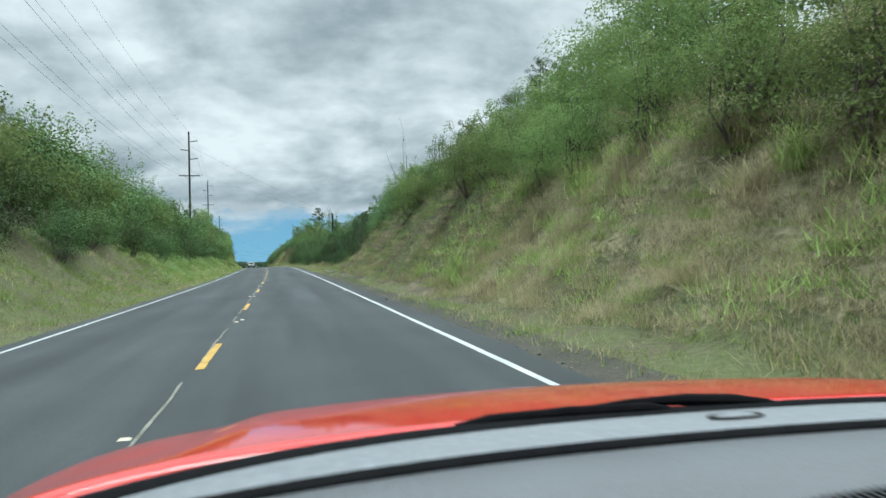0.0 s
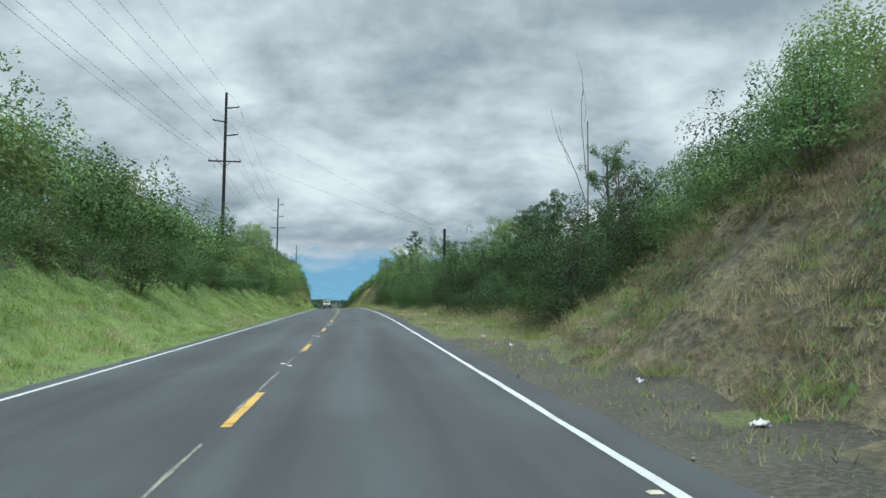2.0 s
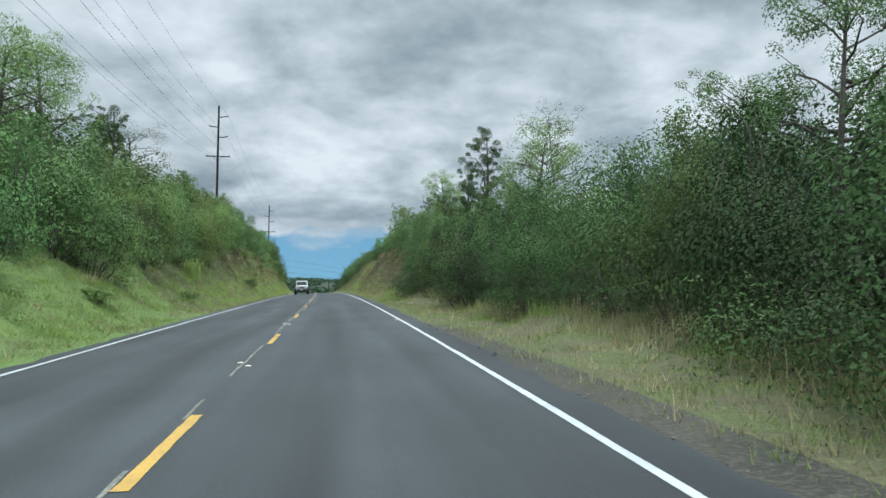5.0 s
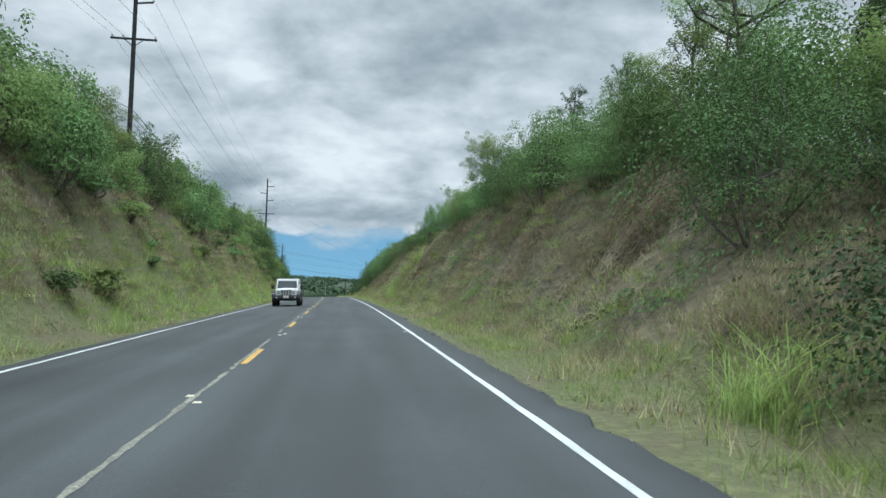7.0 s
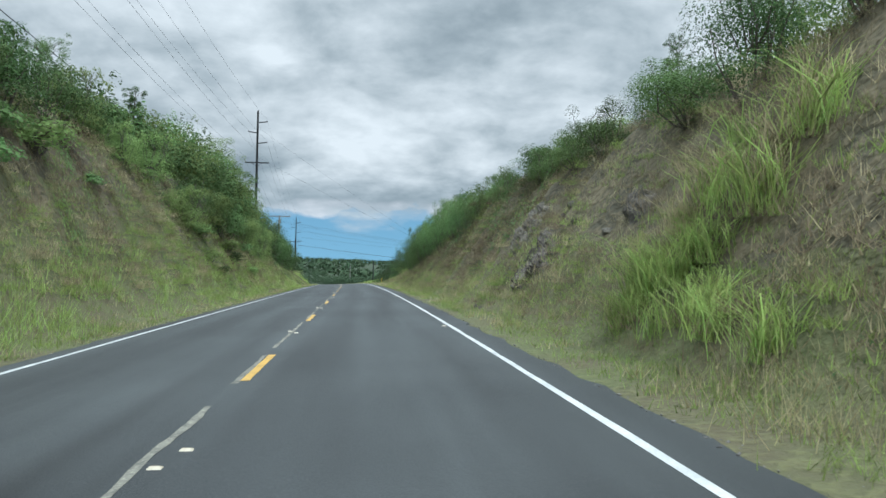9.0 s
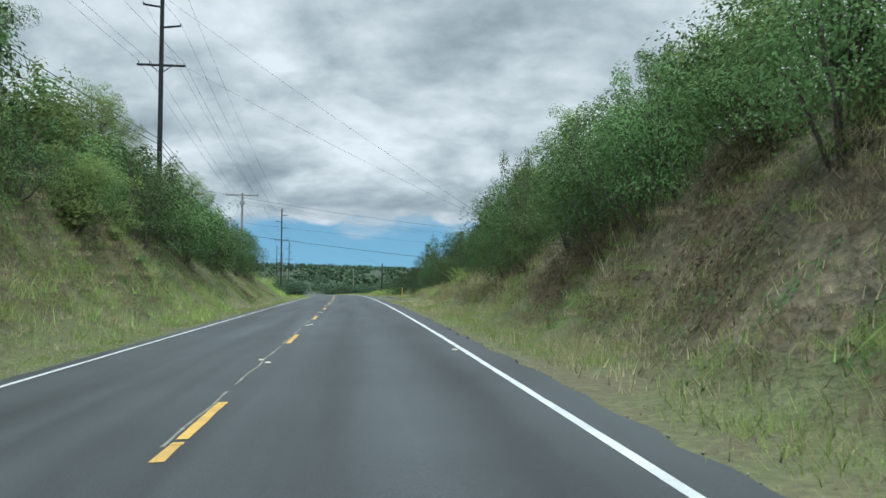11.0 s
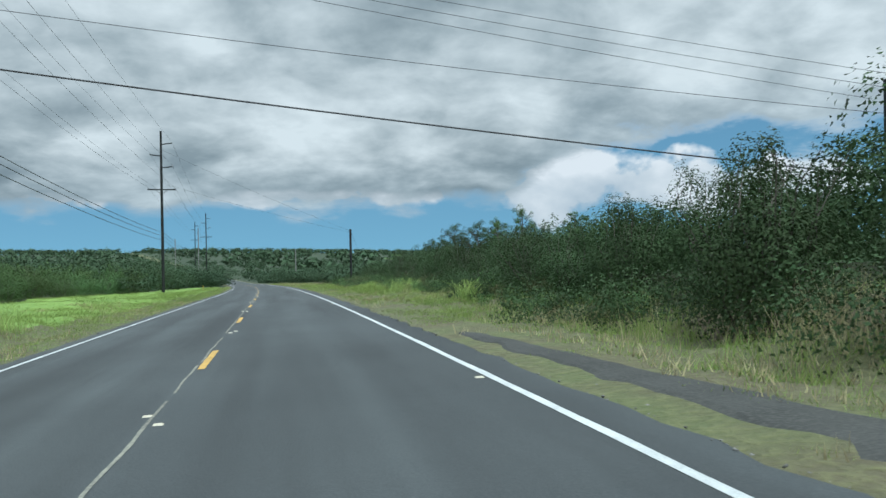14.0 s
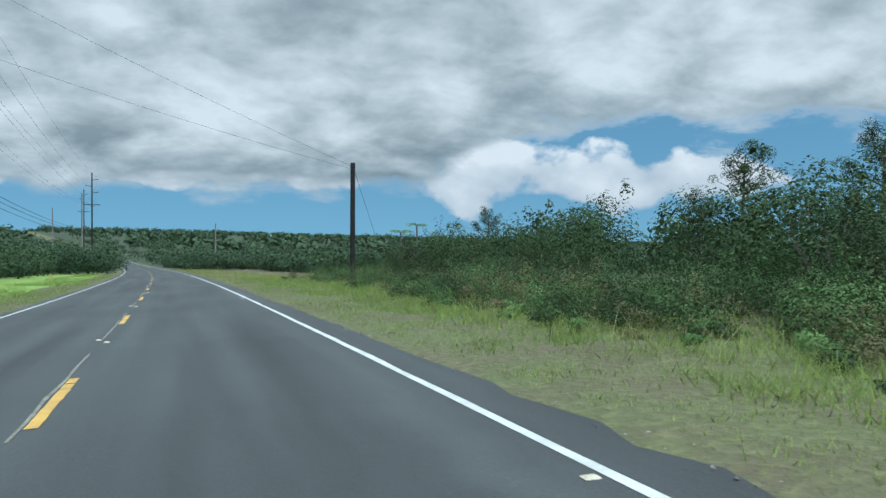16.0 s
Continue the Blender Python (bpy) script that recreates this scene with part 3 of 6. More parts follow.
def make_bush(seed, height, width, leaf, count, size, sprigs=13, name="bush", folded=True):
    """A round many-stemmed bush with its base at the origin."""
    rng = np.random.default_rng(seed)
    lobes, stems = [], []
    for k in range(int(6 + width)):
        a, d = rng.random() * 2 * math.pi, (rng.random() ** 0.6) * width * 0.36
        z = height * (0.28 + 0.42 * rng.random()) * (1 - 0.25 * d / width)
        r = width * (0.2 + 0.1 * rng.random())
        lobes.append(((d * math.cos(a), d * math.sin(a), z), (r, r, r * (0.8 + 0.4 * rng.random()))))
        stems.append(limb(rng, (0.15 * math.cos(a), 0.15 * math.sin(a), -0.4), (d * math.cos(a), d * math.sin(a), z), 0.05, 0.015))
    for k in range(sprigs):
        a, d = rng.random() * 2 * math.pi, rng.random() * width * 0.4
        z = height * (0.78 + 0.28 * rng.random()) * (1 - 0.3 * d / width)
        lobes.append(((d * math.cos(a), d * math.sin(a), z), (width * 0.075, width * 0.075, height * 0.15)))
        stems.append(limb(rng, (d * math.cos(a) * 0.4, d * math.sin(a) * 0.4, height * 0.3), (d * math.cos(a), d * math.sin(a), z + height * 0.1), 0.025, 0.006))
    lobes.append(((0, 0, height * 0.3), (width * 0.4, width * 0.4, height * 0.3)))
    lobes.append(((0, 0, height * 0.14), (width * 0.44, width * 0.44, height * 0.15)))
    root = new(name)
    obj("stem", *join(*stems), BARK, root)
    v, f = leaf_cloud(rng, lobes, count, size, 1.9, 0.15, folded)
    o = new("foliage", quick_mesh("foliage", v, f, leaf))
    o.parent = root
    return root


def make_tree(seed, height, spread, leaf, count, size, bare=0.35, trunk=0.16):
    """A tapered trunk, limbs that fork, and leaf clumps at their ends with gaps between."""
    rng = np.random.default_rng(seed)
    wood, lobes = [], []
    lean = rng.normal(size=2) * height * 0.04
    top = (lean[0], lean[1], height * 0.92)
    wood.append(limb(rng, (0, 0, -0.5), top, trunk, 0.03, 0.03, 8))
    for k in range(16):
        q = bare + (0.95 - bare) * (k + rng.random()) / 16
        a = k * 2.4 + rng.random()
        reach = spread * (0.5 + 0.5 * rng.random()) * (1.15 - 0.65 * q)
        base = np.array([lean[0] * q, lean[1] * q, height * 0.92 * q])
        tip = base + np.array([math.cos(a) * reach, math.sin(a) * reach, height * (0.06 + 0.1 * rng.random())])
        wood.append(limb(rng, base, tip, trunk * (1 - q) * 0.6 + 0.02, 0.012, 0.12))
        for m in range(4):
            tw = base + (tip - base) * (0.55 + 0.5 * rng.random()) + rng.normal(size=3) * spread * 0.13
            wood.append(limb(rng, base + (tip - base) * 0.5, tw, 0.02, 0.006, 0.1, 3))
            r = spread * (0.08 + 0.09 * rng.random())
            lobes.append((tuple(tw), (r, r, r * 0.9)))
    lobes.append((top, (spread * 0.2, spread * 0.2, spread * 0.24)))
    root = new("tree")
    obj("trunk", *join(*wood), BARK, root)
    v, f = leaf_cloud(rng, lobes, count, size)
    o = new("crown", quick_mesh("crown", v, f, leaf))
    o.parent = root
    return root


def make_dead_tree(seed, height, girth=0.13, forks=3, depth=3):
    rng = np.random.default_rng(seed)
    wood = []

    def fork(base, way, length, r, depth):
        tip = base + way * length
        wood.append(limb(rng, base, tip, r, r * 0.55, 0.035 if depth > 1 else 0.09, 7))
        if depth:
            for _ in range(forks if depth > 1 else 2):
                w = way + rng.normal(size=3) * 0.27 + np.array([0, 0, 0.35])
                q = 0.45 + 0.5 * rng.random()
                fork(base + way * length * q, w / np.linalg.norm(w), length * (0.42 + 0.2 * rng.random()), r * 0.5, depth - 1)

    fork(np.array([0, 0, -0.5]), np.array([0.03, 0.02, 1.0]), height * 0.68, girth, depth)
    root = new("dead_tree")
    obj("trunk", *join(*wood), BARK_PALE, root)
    return root


def blades(rng, base, height, width, lean, segments=1):
    """Grass blades at given feet: one triangle each, or a bent strip of two quads and a tip."""
    c = len(base)
    a = rng.random(c) * 2 * math.pi
    side = np.stack([np.cos(a), np.sin(a), np.zeros(c)], 1)
    b = rng.random(c) * 2 * math.pi
    over = np.stack([np.cos(b), np.sin(b), np.zeros(c)], 1)
    h = (height * (0.5 + 0.8 * rng.random(c)))[:, None]
    l = (lean * rng.random(c))[:, None] * h
    w = (width * (0.6 + 0.8 * rng.random(c)))[:, None]
    across = np.cross(side, [0, 0, 1.0])
    across *= np.where(rng.random(c) < 0.5, -1.0, 1.0)[:, None]
    turf = across * 0.7 + np.array([0, 0, 1.0]) + over * 0.2
    turf /= np.linalg.norm(turf, axis=1)[:, None]
    if segments == 1:
        tip = base + np.array([0, 0, 1]) * h + over * l
        return facing(np.stack([base - side * w / 2, base + side * w / 2, tip], 1).reshape(-1, 3), turf, 3), np.arange(c * 3).reshape(-1, 3)
    mid = base + np.array([0, 0, 0.62]) * h + over * l * 0.25
    high = base + np.array([0, 0, 0.95]) * h + over * l * 0.7
    tip = base + np.array([0, 0, 0.9]) * h + over * l * 1.25
    v = np.stack([base - side * w / 2, base + side * w / 2, mid - side * w / 2, mid + side * w / 2, high - side * w * 0.35, high + side * w * 0.35, tip], 1)
    f = []
    for k in range(c):
        o = 7 * k
        f += [(o, o + 1, o + 3), (o, o + 3, o + 2), (o + 2, o + 3, o + 5), (o + 2, o + 5, o + 4), (o + 4, o + 5, o + 6)]
    return facing(v.reshape(-1, 3), turf, 7), np.array(f)


def make_reed_clump(seed, height, count, mat):
    rng = np.random.default_rng(seed)
    base = np.c_[rng.normal(size=(count, 2)) * height * 0.27, np.full(count, -0.1)]
    v, f = blades(rng, base, height, 0.03, 1.6, 2)
    root = new("grass_clump", quick_mesh("grass_clump", v, f, mat))
    return root


# The old asphalt strip: from, to.
APRON = (342.0, 379.0)


def apron_line(s):
    """The middle of the old strip, which nears the lane at a slant."""
    return np.interp(s, [342, 350, 360, 370, 379], [5.8, 5.45, 5.2, 5.05, 4.7])


def strew_grass(name, side, s0, s1, inner, outer, per_m2, height, width, lean, mat, seed, clump=5, keep=None, spread=1.0, segments=1):
    """One sheet of grass between two distances from the centre line."""
    rng = np.random.default_rng(seed)
    feet, tall = [], []
    area = (s1 - s0) * 5.0
    for _ in range(int(area * per_m2)):
        s = s0 + (s1 - s0) * rng.random()
        i, o = inner(s), outer(s)
        if o <= i or rng.random() > (o - i) / 5.0:
            continue
        u = i + (o - i) * rng.random()
        thick = noise.noise((s * 0.3, u * 0.3 * side, seed * 1.7))
        if keep is not None and thick < keep:
            continue
        if name == "verge_grass" and side > 0 and 24 < s < 76 and rng.random() < 0.55:
            continue
        if side > 0 and APRON[0] + 1 < s < APRON[1] - 1 and abs(u - apron_line(s)) < 0.8 and noise.noise((s * 0.6, u, 8.0)) < 0.3:
            continue
        p = place(s, side * u)
        k = rng.normal(size=(clump, 3)) * 0.09
        k[:, 2] = -0.02
        feet.append(np.array(p) + k * spread)
        tall.append(noise.noise((s * 0.8, u * 0.8 * side, seed * 0.7)))
    feet = np.concatenate(feet)
    uneven = np.repeat([0.65 + 1.1 * max(0.0, h) for h in tall], clump)
    v, f = blades(rng, feet, height * uneven, width, lean, segments)
    ob = new(name, quick_mesh(name, v, f, mat))
    return ob


def spin(rng, lo=0.85, hi=1.2):
    k = lo + (hi - lo) * rng.random()
    return Matrix.Rotation(rng.random() * 2 * math.pi, 4, "Z") @ Matrix.Diagonal((k, k, k * (0.85 + 0.35 * rng.random()), 1))


def plant(source, s, n, turn, dz=-0.1):
    ob = copy_thing(source, Matrix.Translation(place(s, n, dz)) @ turn)
    ob.matrix_basis = Matrix.Translation(place(s, n, dz)) @ turn
    return ob


def drop_source(ob):
    for o in (*ob.children_recursive, ob):
        bpy.data.objects.remove(o)


SKYLINE_RIGHT = [(-60, 9), (0, 11.0), (18, 10.6), (33, 9.8), (45, 9.4), (57, 9.2), (64, 8.7), (71, 8.2), (80, 7.4), (88, 7.8), (100, 7.4), (118, 7.4), (150, 7.4), (173, 7.0), (190, 8.2), (206, 10.2), (225, 10.4), (246, 9.6), (260, 8.8), (265, 8.2), (280, 8.4), (300, 9.0), (320, 9.4), (332, 8.4), (345, 6.8), (362, 6.2), (372, 5.6), (384, 3.6), (396, 3.8), (406, 4.2), (420, 4.2), (430, 4.5), (432.5, 3.6), (434.5, 2.0), (437, 3.6), (443, 4.6), (455, 4.4), (461, 3.2), (468, 2.4), (600, 2.4)]
SKYLINE_LEFT = [(-60, 11), (45, 11), (74, 11.6), (88, 9.6), (126, 8.8), (143, 9), (161, 10.4), (196, 11.0), (222, 11.2), (240, 11.0), (265, 11.2), (285, 12.2), (293, 13.0), (304, 12.6), (312, 10.6), (350, 9.8), (370, 10.6), (376, 7.5), (384, 4.8), (398, 3.6), (440, 4.0), (475, 4.4), (600, 4.6)]


def room(side, s, n):
    """How high plants may stand at s, n to reach the wood's skyline."""
    keys = SKYLINE_RIGHT if side > 0 else SKYLINE_LEFT
    top = np.interp(s, [k[0] for k in keys], [k[1] for k in keys])
    return float(top - (ground_z(s, n) - np.interp(s, _S, _Z)))


BUSH_TALL = [3.4, 4.2, 2.8, 4.8, 3.8, 3.0, 4.0, 3.2]
BUSHES = [
    tagged(make_bush(1, 3.4, 3.6, LEAF[0], 12960, 0.038), "dense green bush with small leaves on the cut bank", "bush", "roadside bushes"),
    tagged(make_bush(2, 4.2, 3.8, LEAF[1], 13230, 0.038), "dark green leafy bush beside the road", "bush", "roadside bushes"),
    tagged(make_bush(3, 2.8, 3.4, LEAF[2], 12420, 0.037), "light green spreading bush on the bank", "bush", "roadside bushes"),
    tagged(make_bush(4, 4.8, 3.6, LEAF[0], 12960, 0.038, 18), "tall green bush with upright leafy shoots", "bush", "roadside bushes"),
    tagged(make_bush(5, 3.8, 4.4, LEAF[1], 13230, 0.038), "broad dark green bush beside the road", "bush", "roadside bushes"),
    tagged(make_bush(6, 3.0, 2.8, LEAF[0], 9990, 0.035, 16), "small green bush with loose leafy twigs", "bush", "roadside bushes"),
    # The last two bushes have shade mixed into their leaf colour.
    tagged(make_bush(7, 4.0, 3.8, LEAF[3], 12960, 0.038, 16), "grey-green bush with shade put into its dark leaf colour", "bush", "roadside bushes"),
    tagged(make_bush(8, 3.2, 3.4, LEAF[3], 11610, 0.037, 16), "low bush with upright twigs and leaves coloured dark for shade", "bush", "roadside bushes"),
]
LITE = [
    tagged(make_bush(seed, tall, wide, leaf, count, size, sprigs + 6, folded=False), label, "bush", "roadside bushes")
    for seed, tall, wide, leaf, count, size, sprigs, label in (
        (41, 3.4, 3.6, LEAF[0], 6840, 0.061, 6, "dense green bush with small leaves on the cut bank"),
        (42, 4.2, 3.8, LEAF[1], 6840, 0.062, 6, "dark green leafy bush beside the road"),
        (43, 2.8, 3.4, LEAF[2], 6480, 0.059, 6, "light green spreading bush on the bank"),
        (44, 4.8, 3.6, LEAF[0], 6840, 0.062, 9, "tall green bush with upright leafy shoots"),
        (45, 3.8, 4.4, LEAF[1], 6840, 0.062, 6, "broad dark green bush beside the road"),
        (46, 3.0, 2.8, LEAF[0], 5400, 0.056, 9, "small green bush with loose leafy twigs"),
    )
]
SHRUB = tagged(make_bush(47, 1.1, 1.4, LEAF[2], 700, 0.09, 5, "shrub"), "low light green shrub on the grassy bank", "shrub", "bank shrubs")
SHRUBS = [
    tagged(make_bush(48, 1.0, 2.0, LEAF[0], 1500, 0.07, 6, "shrub"), "low spreading green shrub on the cut bank", "shrub", "bank shrubs"),
    tagged(make_bush(49, 0.9, 1.8, LEAF[1], 1400, 0.07, 5, "shrub"), "low dark green shrub on the cut bank", "shrub", "bank shrubs"),
    tagged(make_bush(50, 1.3, 1.7, LEAF[2], 1300, 0.065, 7, "shrub"), "loose yellow-green shrub on the cut bank", "shrub", "bank shrubs"),
]
TREES = [
    tagged(make_tree(11, 7.5, 3.2, LEAF[0], 13500, 0.050), "green tree with an open leafy crown", "tree", "roadside trees"),
    tagged(make_tree(12, 8.5, 2.0, LEAF[1], 15000, 0.050, 0.22), "tall narrow dark green tree", "tree", "roadside trees"),
    tagged(make_tree(13, 6.5, 3.4, LEAF[2], 9750, 0.049, 0.45), "thin tree with sparse light green leaves", "tree", "roadside trees"),
    tagged(make_tree(15, 6.5, 1.7, LEAF[1], 4200, 0.048, 0.4, 0.09), "slender tree with a thin open crown", "tree", "roadside trees"),
    # Crown leaves toned down for shade, as on the two dark bushes.
    tagged(make_tree(16, 6.0, 2.2, LEAF[3], 9000, 0.043, 0.3, 0.12), "tree with an uneven crown and leaves coloured dark for shade", "tree", "roadside trees"),
    tagged(make_tree(14, 8.0, 4.4, LEAF[1], 3900, 0.054, 0.4, 0.2), "tall grey-limbed tree with a thin crown", "tree", "roadside trees"),
]
DEAD = [tagged(make_dead_tree(21, 8.0), "leafless pale dead tree above the bushes", "tree", "dead trees"), tagged(make_dead_tree(23, 9.0, 0.07, 2, 2), "tall slender leafless dead tree", "tree", "dead trees"), tagged(make_dead_tree(22, 6.5), "leafless pale dead tree above the bushes", "tree", "dead trees")]
CLUMPS = [
    tagged(make_reed_clump(31, 1.5, 190, GRASS_REED), "tall green reed-like grass clump with arching blades", "grass", "tall grass clumps"),
    tagged(make_reed_clump(32, 1.3, 140, GRASS_DRY), "dry yellow grass clump with arching blades", "grass", "tall grass clumps"),
    tagged(make_reed_clump(33, 1.6, 90, GRASS_REED), "loose reed clump with broad arching blades", "grass", "tall grass clumps"),
]


def bush_lobes(rng, height, width):
    lobes = [((0, 0, height * 0.35), (width * 0.42, width * 0.42, height * 0.36))]
    for k in range(7):
        a, d = rng.random() * 2 * math.pi, (rng.random() ** 0.6) * width * 0.36
        z = height * (0.3 + 0.45 * rng.random()) * (1 - 0.25 * d / width)
        r = width * (0.17 + 0.1 * rng.random())
        lobes.append(((d * math.cos(a), d * math.sin(a), z), (r, r, r * 1.1)))
    for k in range(5):
        a, d = rng.random() * 2 * math.pi, rng.random() * width * 0.4
        lobes.append(((d * math.cos(a), d * math.sin(a), height * (0.72 + 0.25 * rng.random())), (width * 0.07, width * 0.07, height * 0.12)))
    return lobes


def foliage_grain(side, s, off):
    """Count and size of the leaves on a bush that stands off metres behind the wood's edge."""
    row = int(off > 3) + int(off > 6) + int(off > 10)
    if off < 0:
        return 2600, 0.042
    if side > 0 and s < 470:
        return ((3200, 0.06), (2000, 0.08), (950, 0.13), (360, 0.23))[row]
    return ((1500, 0.11), (1300, 0.11), (480, 0.19), (280, 0.26))[row]


def in_clearing(side, s, n):
    """A narrow slanting gap between two stands on the open stretch."""
    return side > 0 and 424 < s < 462 and abs(s - 431.5 - 1.58 * (abs(n) - 10.5)) < 2.0


def build_woods():
    rng = np.random.default_rng(5)
    for side in (1, -1):
        s = -14.0 if side > 0 else 20.0
        while s < 480:
            n = side * (wood_edge(side, s) + 0.4 + rng.normal() * 0.4)
            if in_clearing(side, s, n):
                s += 2.0
                continue
            tall = room(side, s, n) * (0.34 + 0.40 * rng.random())
            tall = min(max(tall, 1.2), 2.3 if side > 0 and s < 30 else 2.9 if side > 0 and s < 66 else 2.4 if side < 0 and (s < 131 or 250 < s < 322) else 4.2)
            k = rng.choice([0, 1, 2, 3, 4, 5], p=[0.27, 0.16, 0.2, 0.13, 0.1, 0.14])
            # Right-hand stretches take darker leaves in place of that side's shade.
            if side > 0 and s > 326:
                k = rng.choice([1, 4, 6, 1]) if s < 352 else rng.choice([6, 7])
            elif side < 0 and s > 322:
                k = rng.choice([1, 4])
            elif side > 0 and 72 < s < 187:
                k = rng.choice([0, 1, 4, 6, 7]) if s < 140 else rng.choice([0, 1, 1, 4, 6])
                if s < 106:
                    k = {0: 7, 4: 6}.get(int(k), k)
            elif side > 0 and s < 36:
                k = 2
            elif s < 60 and side > 0 or side < 0 and s > 131 and rng.random() < 0.6:
                k = rng.choice([0, 2, 2, 5])
            elif side < 0 and s < 131:
                k = rng.choice([0, 1, 1, 4])
            if side > 0 and 60 < s < 72 or side > 0 and s > 178 and k == 2:
                k = 0
            if side < 0 and 110 < s < 131:
                tall = min(tall, 1.3)
            z = tall / BUSH_TALL[k]
            w = min(max(z, 0.75), 1.05) * (0.85 + 0.32 * rng.random())
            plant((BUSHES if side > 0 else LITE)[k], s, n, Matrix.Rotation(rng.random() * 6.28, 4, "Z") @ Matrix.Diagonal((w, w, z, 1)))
            if rng.random() < (0.3 if s < 374 else 0.12) and not (side < 0 and 104 < s < 131):
                q = rng.choice([0, 2, 2, 1]) if s < 335 or side < 0 else rng.choice([1, 4]) if s < 398 else 4
                m = side * (wood_edge(side, s) + 2.5 + 3 * rng.random())
                z = max(1.5, room(side, s, m)) / (7.5, 8.5, 6.5, 6.5, 6.0)[q] * (0.9 + 0.3 * rng.random()) * (0.62 if side < 0 and s < 115 else 1.0)
                plant(TREES[q], s, m, spin(rng, z, z * 1.05))
            s += ((3.3 if side > 0 else 3.8) if s < 430 else 4.6) * (0.8 + 0.4 * rng.random())
    # The rows behind stand close and cannot be told apart.
    for side in (1, -1):
        for leaf in (0, 1, 2, 3):
            rng = np.random.default_rng(70 + leaf + 5 * side)
            verts, faces, o = [], [], 0
            for off, share in ((-0.3, 0.26), (2.2, 0.8), (4.4, 0.95), (7.0, 1.0), (11.5, 0.9)):
                s = -16.0 if side > 0 else 18.0
                while s < 600:
                    s += (2.7 if s < 430 else 3.6) * (0.75 + 0.5 * rng.random())
                    # The thickets on the right carry their shade in the leaf colour too.
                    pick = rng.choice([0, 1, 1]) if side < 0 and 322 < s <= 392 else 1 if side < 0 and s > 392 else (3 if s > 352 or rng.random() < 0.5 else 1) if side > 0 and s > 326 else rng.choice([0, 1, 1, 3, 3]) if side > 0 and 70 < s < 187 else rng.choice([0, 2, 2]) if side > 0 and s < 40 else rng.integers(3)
                    if off < 0:
                        # Low added bushes, dark-leaved to shade the wood's foot by colour.
                        pick = rng.choice([1, 3, 3])
                        if side < 0 or not (74 < s < 138 or 176 < s < 186 or 352 < s < 398):
                            continue
                    if pick != leaf:
                        continue
                    n = side * (wood_edge(side, s) + off + rng.normal() * 0.6)
                    if in_clearing(side, s, n):
                        continue
                    tall = max(1.0, room(side, s, n) * share * (0.72 + 0.32 * rng.random()))
                    if side < 0 and 112 < s < 131 and off < 3:
                        tall = min(tall, 0.8)
                    wide = min(4.4, 2.4 + 0.35 * tall) * (0.9 + 0.3 * rng.random())
                    v, f = leaf_cloud(rng, bush_lobes(rng, tall, wide), *foliage_grain(side, s, off))
                    verts.append(moved(v, place(s, n, -0.1)))
                    faces.append(f + o)
                    o += len(v)
            if not verts:
                continue
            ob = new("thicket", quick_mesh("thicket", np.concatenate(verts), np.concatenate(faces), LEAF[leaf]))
            tagged(ob, "dense thicket of green bushes behind the front row", "thicket", kind="stuff")
    # Low shrubs scattered over the grassy banks.
    rng = np.random.default_rng(77)
    for k in range(8):
        side, lo, hi = ((-1, 198, 300), (-1, 204, 318))[k % 2]
        s = lo + (hi - lo) * rng.random()
        h, toe, run = rise_of(side, s)
        n = side * (toe + 0.8 + (wood_edge(side, s) - toe - 0.4) * rng.random() ** 0.6)
        z = (0.22 + 0.22 * rng.random()) * (0.5 if s < 66 else 0.85)
        rng.random()
        plant(SHRUB, s, n, Matrix.Rotation(rng.random() * 6.28, 4, "Z") @ Matrix.Diagonal((z * 4.0, z * 4.0, z * 2.2, 1)))
    for k in range(26):
        side, lo, hi = ((-1, 198, 318), (-1, 150, 318))[k % 2]
        s = lo + (hi - lo) * rng.random()
        h, toe, run = rise_of(side, s)
        q = rng.random() ** (0.55 if side > 0 else 0.8)
        n = side * (toe + 0.9 + (wood_edge(side, s) - toe - 0.5) * q)
        z = (0.45 + 0.65 * rng.random()) * (0.5 + 0.5 * q)
        if side > 0 and 239 < s < 266:
            continue
        plant(SHRUBS[int(rng.integers(3))], s, n, Matrix.Rotation(rng.random() * 6.28, 4, "Z") @ Matrix.Diagonal((z * 1.7, z * 1.7, z * 0.75, 1)))
    # Low leafy weeds and dead brown growth that mottle the banks.
    for leaf, side, spans, share in ((5, 1, ((196, 240), (240, 306)), 520), (6, 1, ((22, 72), (182, 306)), 640), (5, -1, ((196, 240), (240, 320)), 260), (6, -1, ((196, 240), (240, 320)), 260), (6, -1, ((322, 350), (322, 376)), 190), (1, -1, ((322, 350), (322, 376)), 120), (6, 1, ((300, 346), (300, 346)), 150), (5, 1, ((300, 346), (300, 346)), 110), (0, 1, ((24, 72), (24, 72)), 150), (0, 1, ((28, 72), (182, 306)), 230), (1, 1, ((20, 72), (182, 306)), 230), (2, -1, ((60, 150), (160, 320)), 330), (0, -1, ((60, 150), (160, 320)), 300)):
        verts, faces, o = [], [], 0
        for k in range(share):
            lo, hi = spans[0] if rng.random() < 0.33 else spans[1]
            s = lo + (hi - lo) * rng.random()
            h, toe, run = rise_of(side, s)
            n = toe + 0.4 + (wood_edge(side, s) + 0.8 - toe) * rng.random() ** 0.6
            if noise.noise((s * 0.25, n * 0.4, 11.0 + leaf)) < -0.05 or side > 0 and 239 < s < 264:
                continue
            wide, tall = 0.4 + 0.7 * rng.random(), (0.12 if leaf < 5 else 0.2) + 0.24 * rng.random()
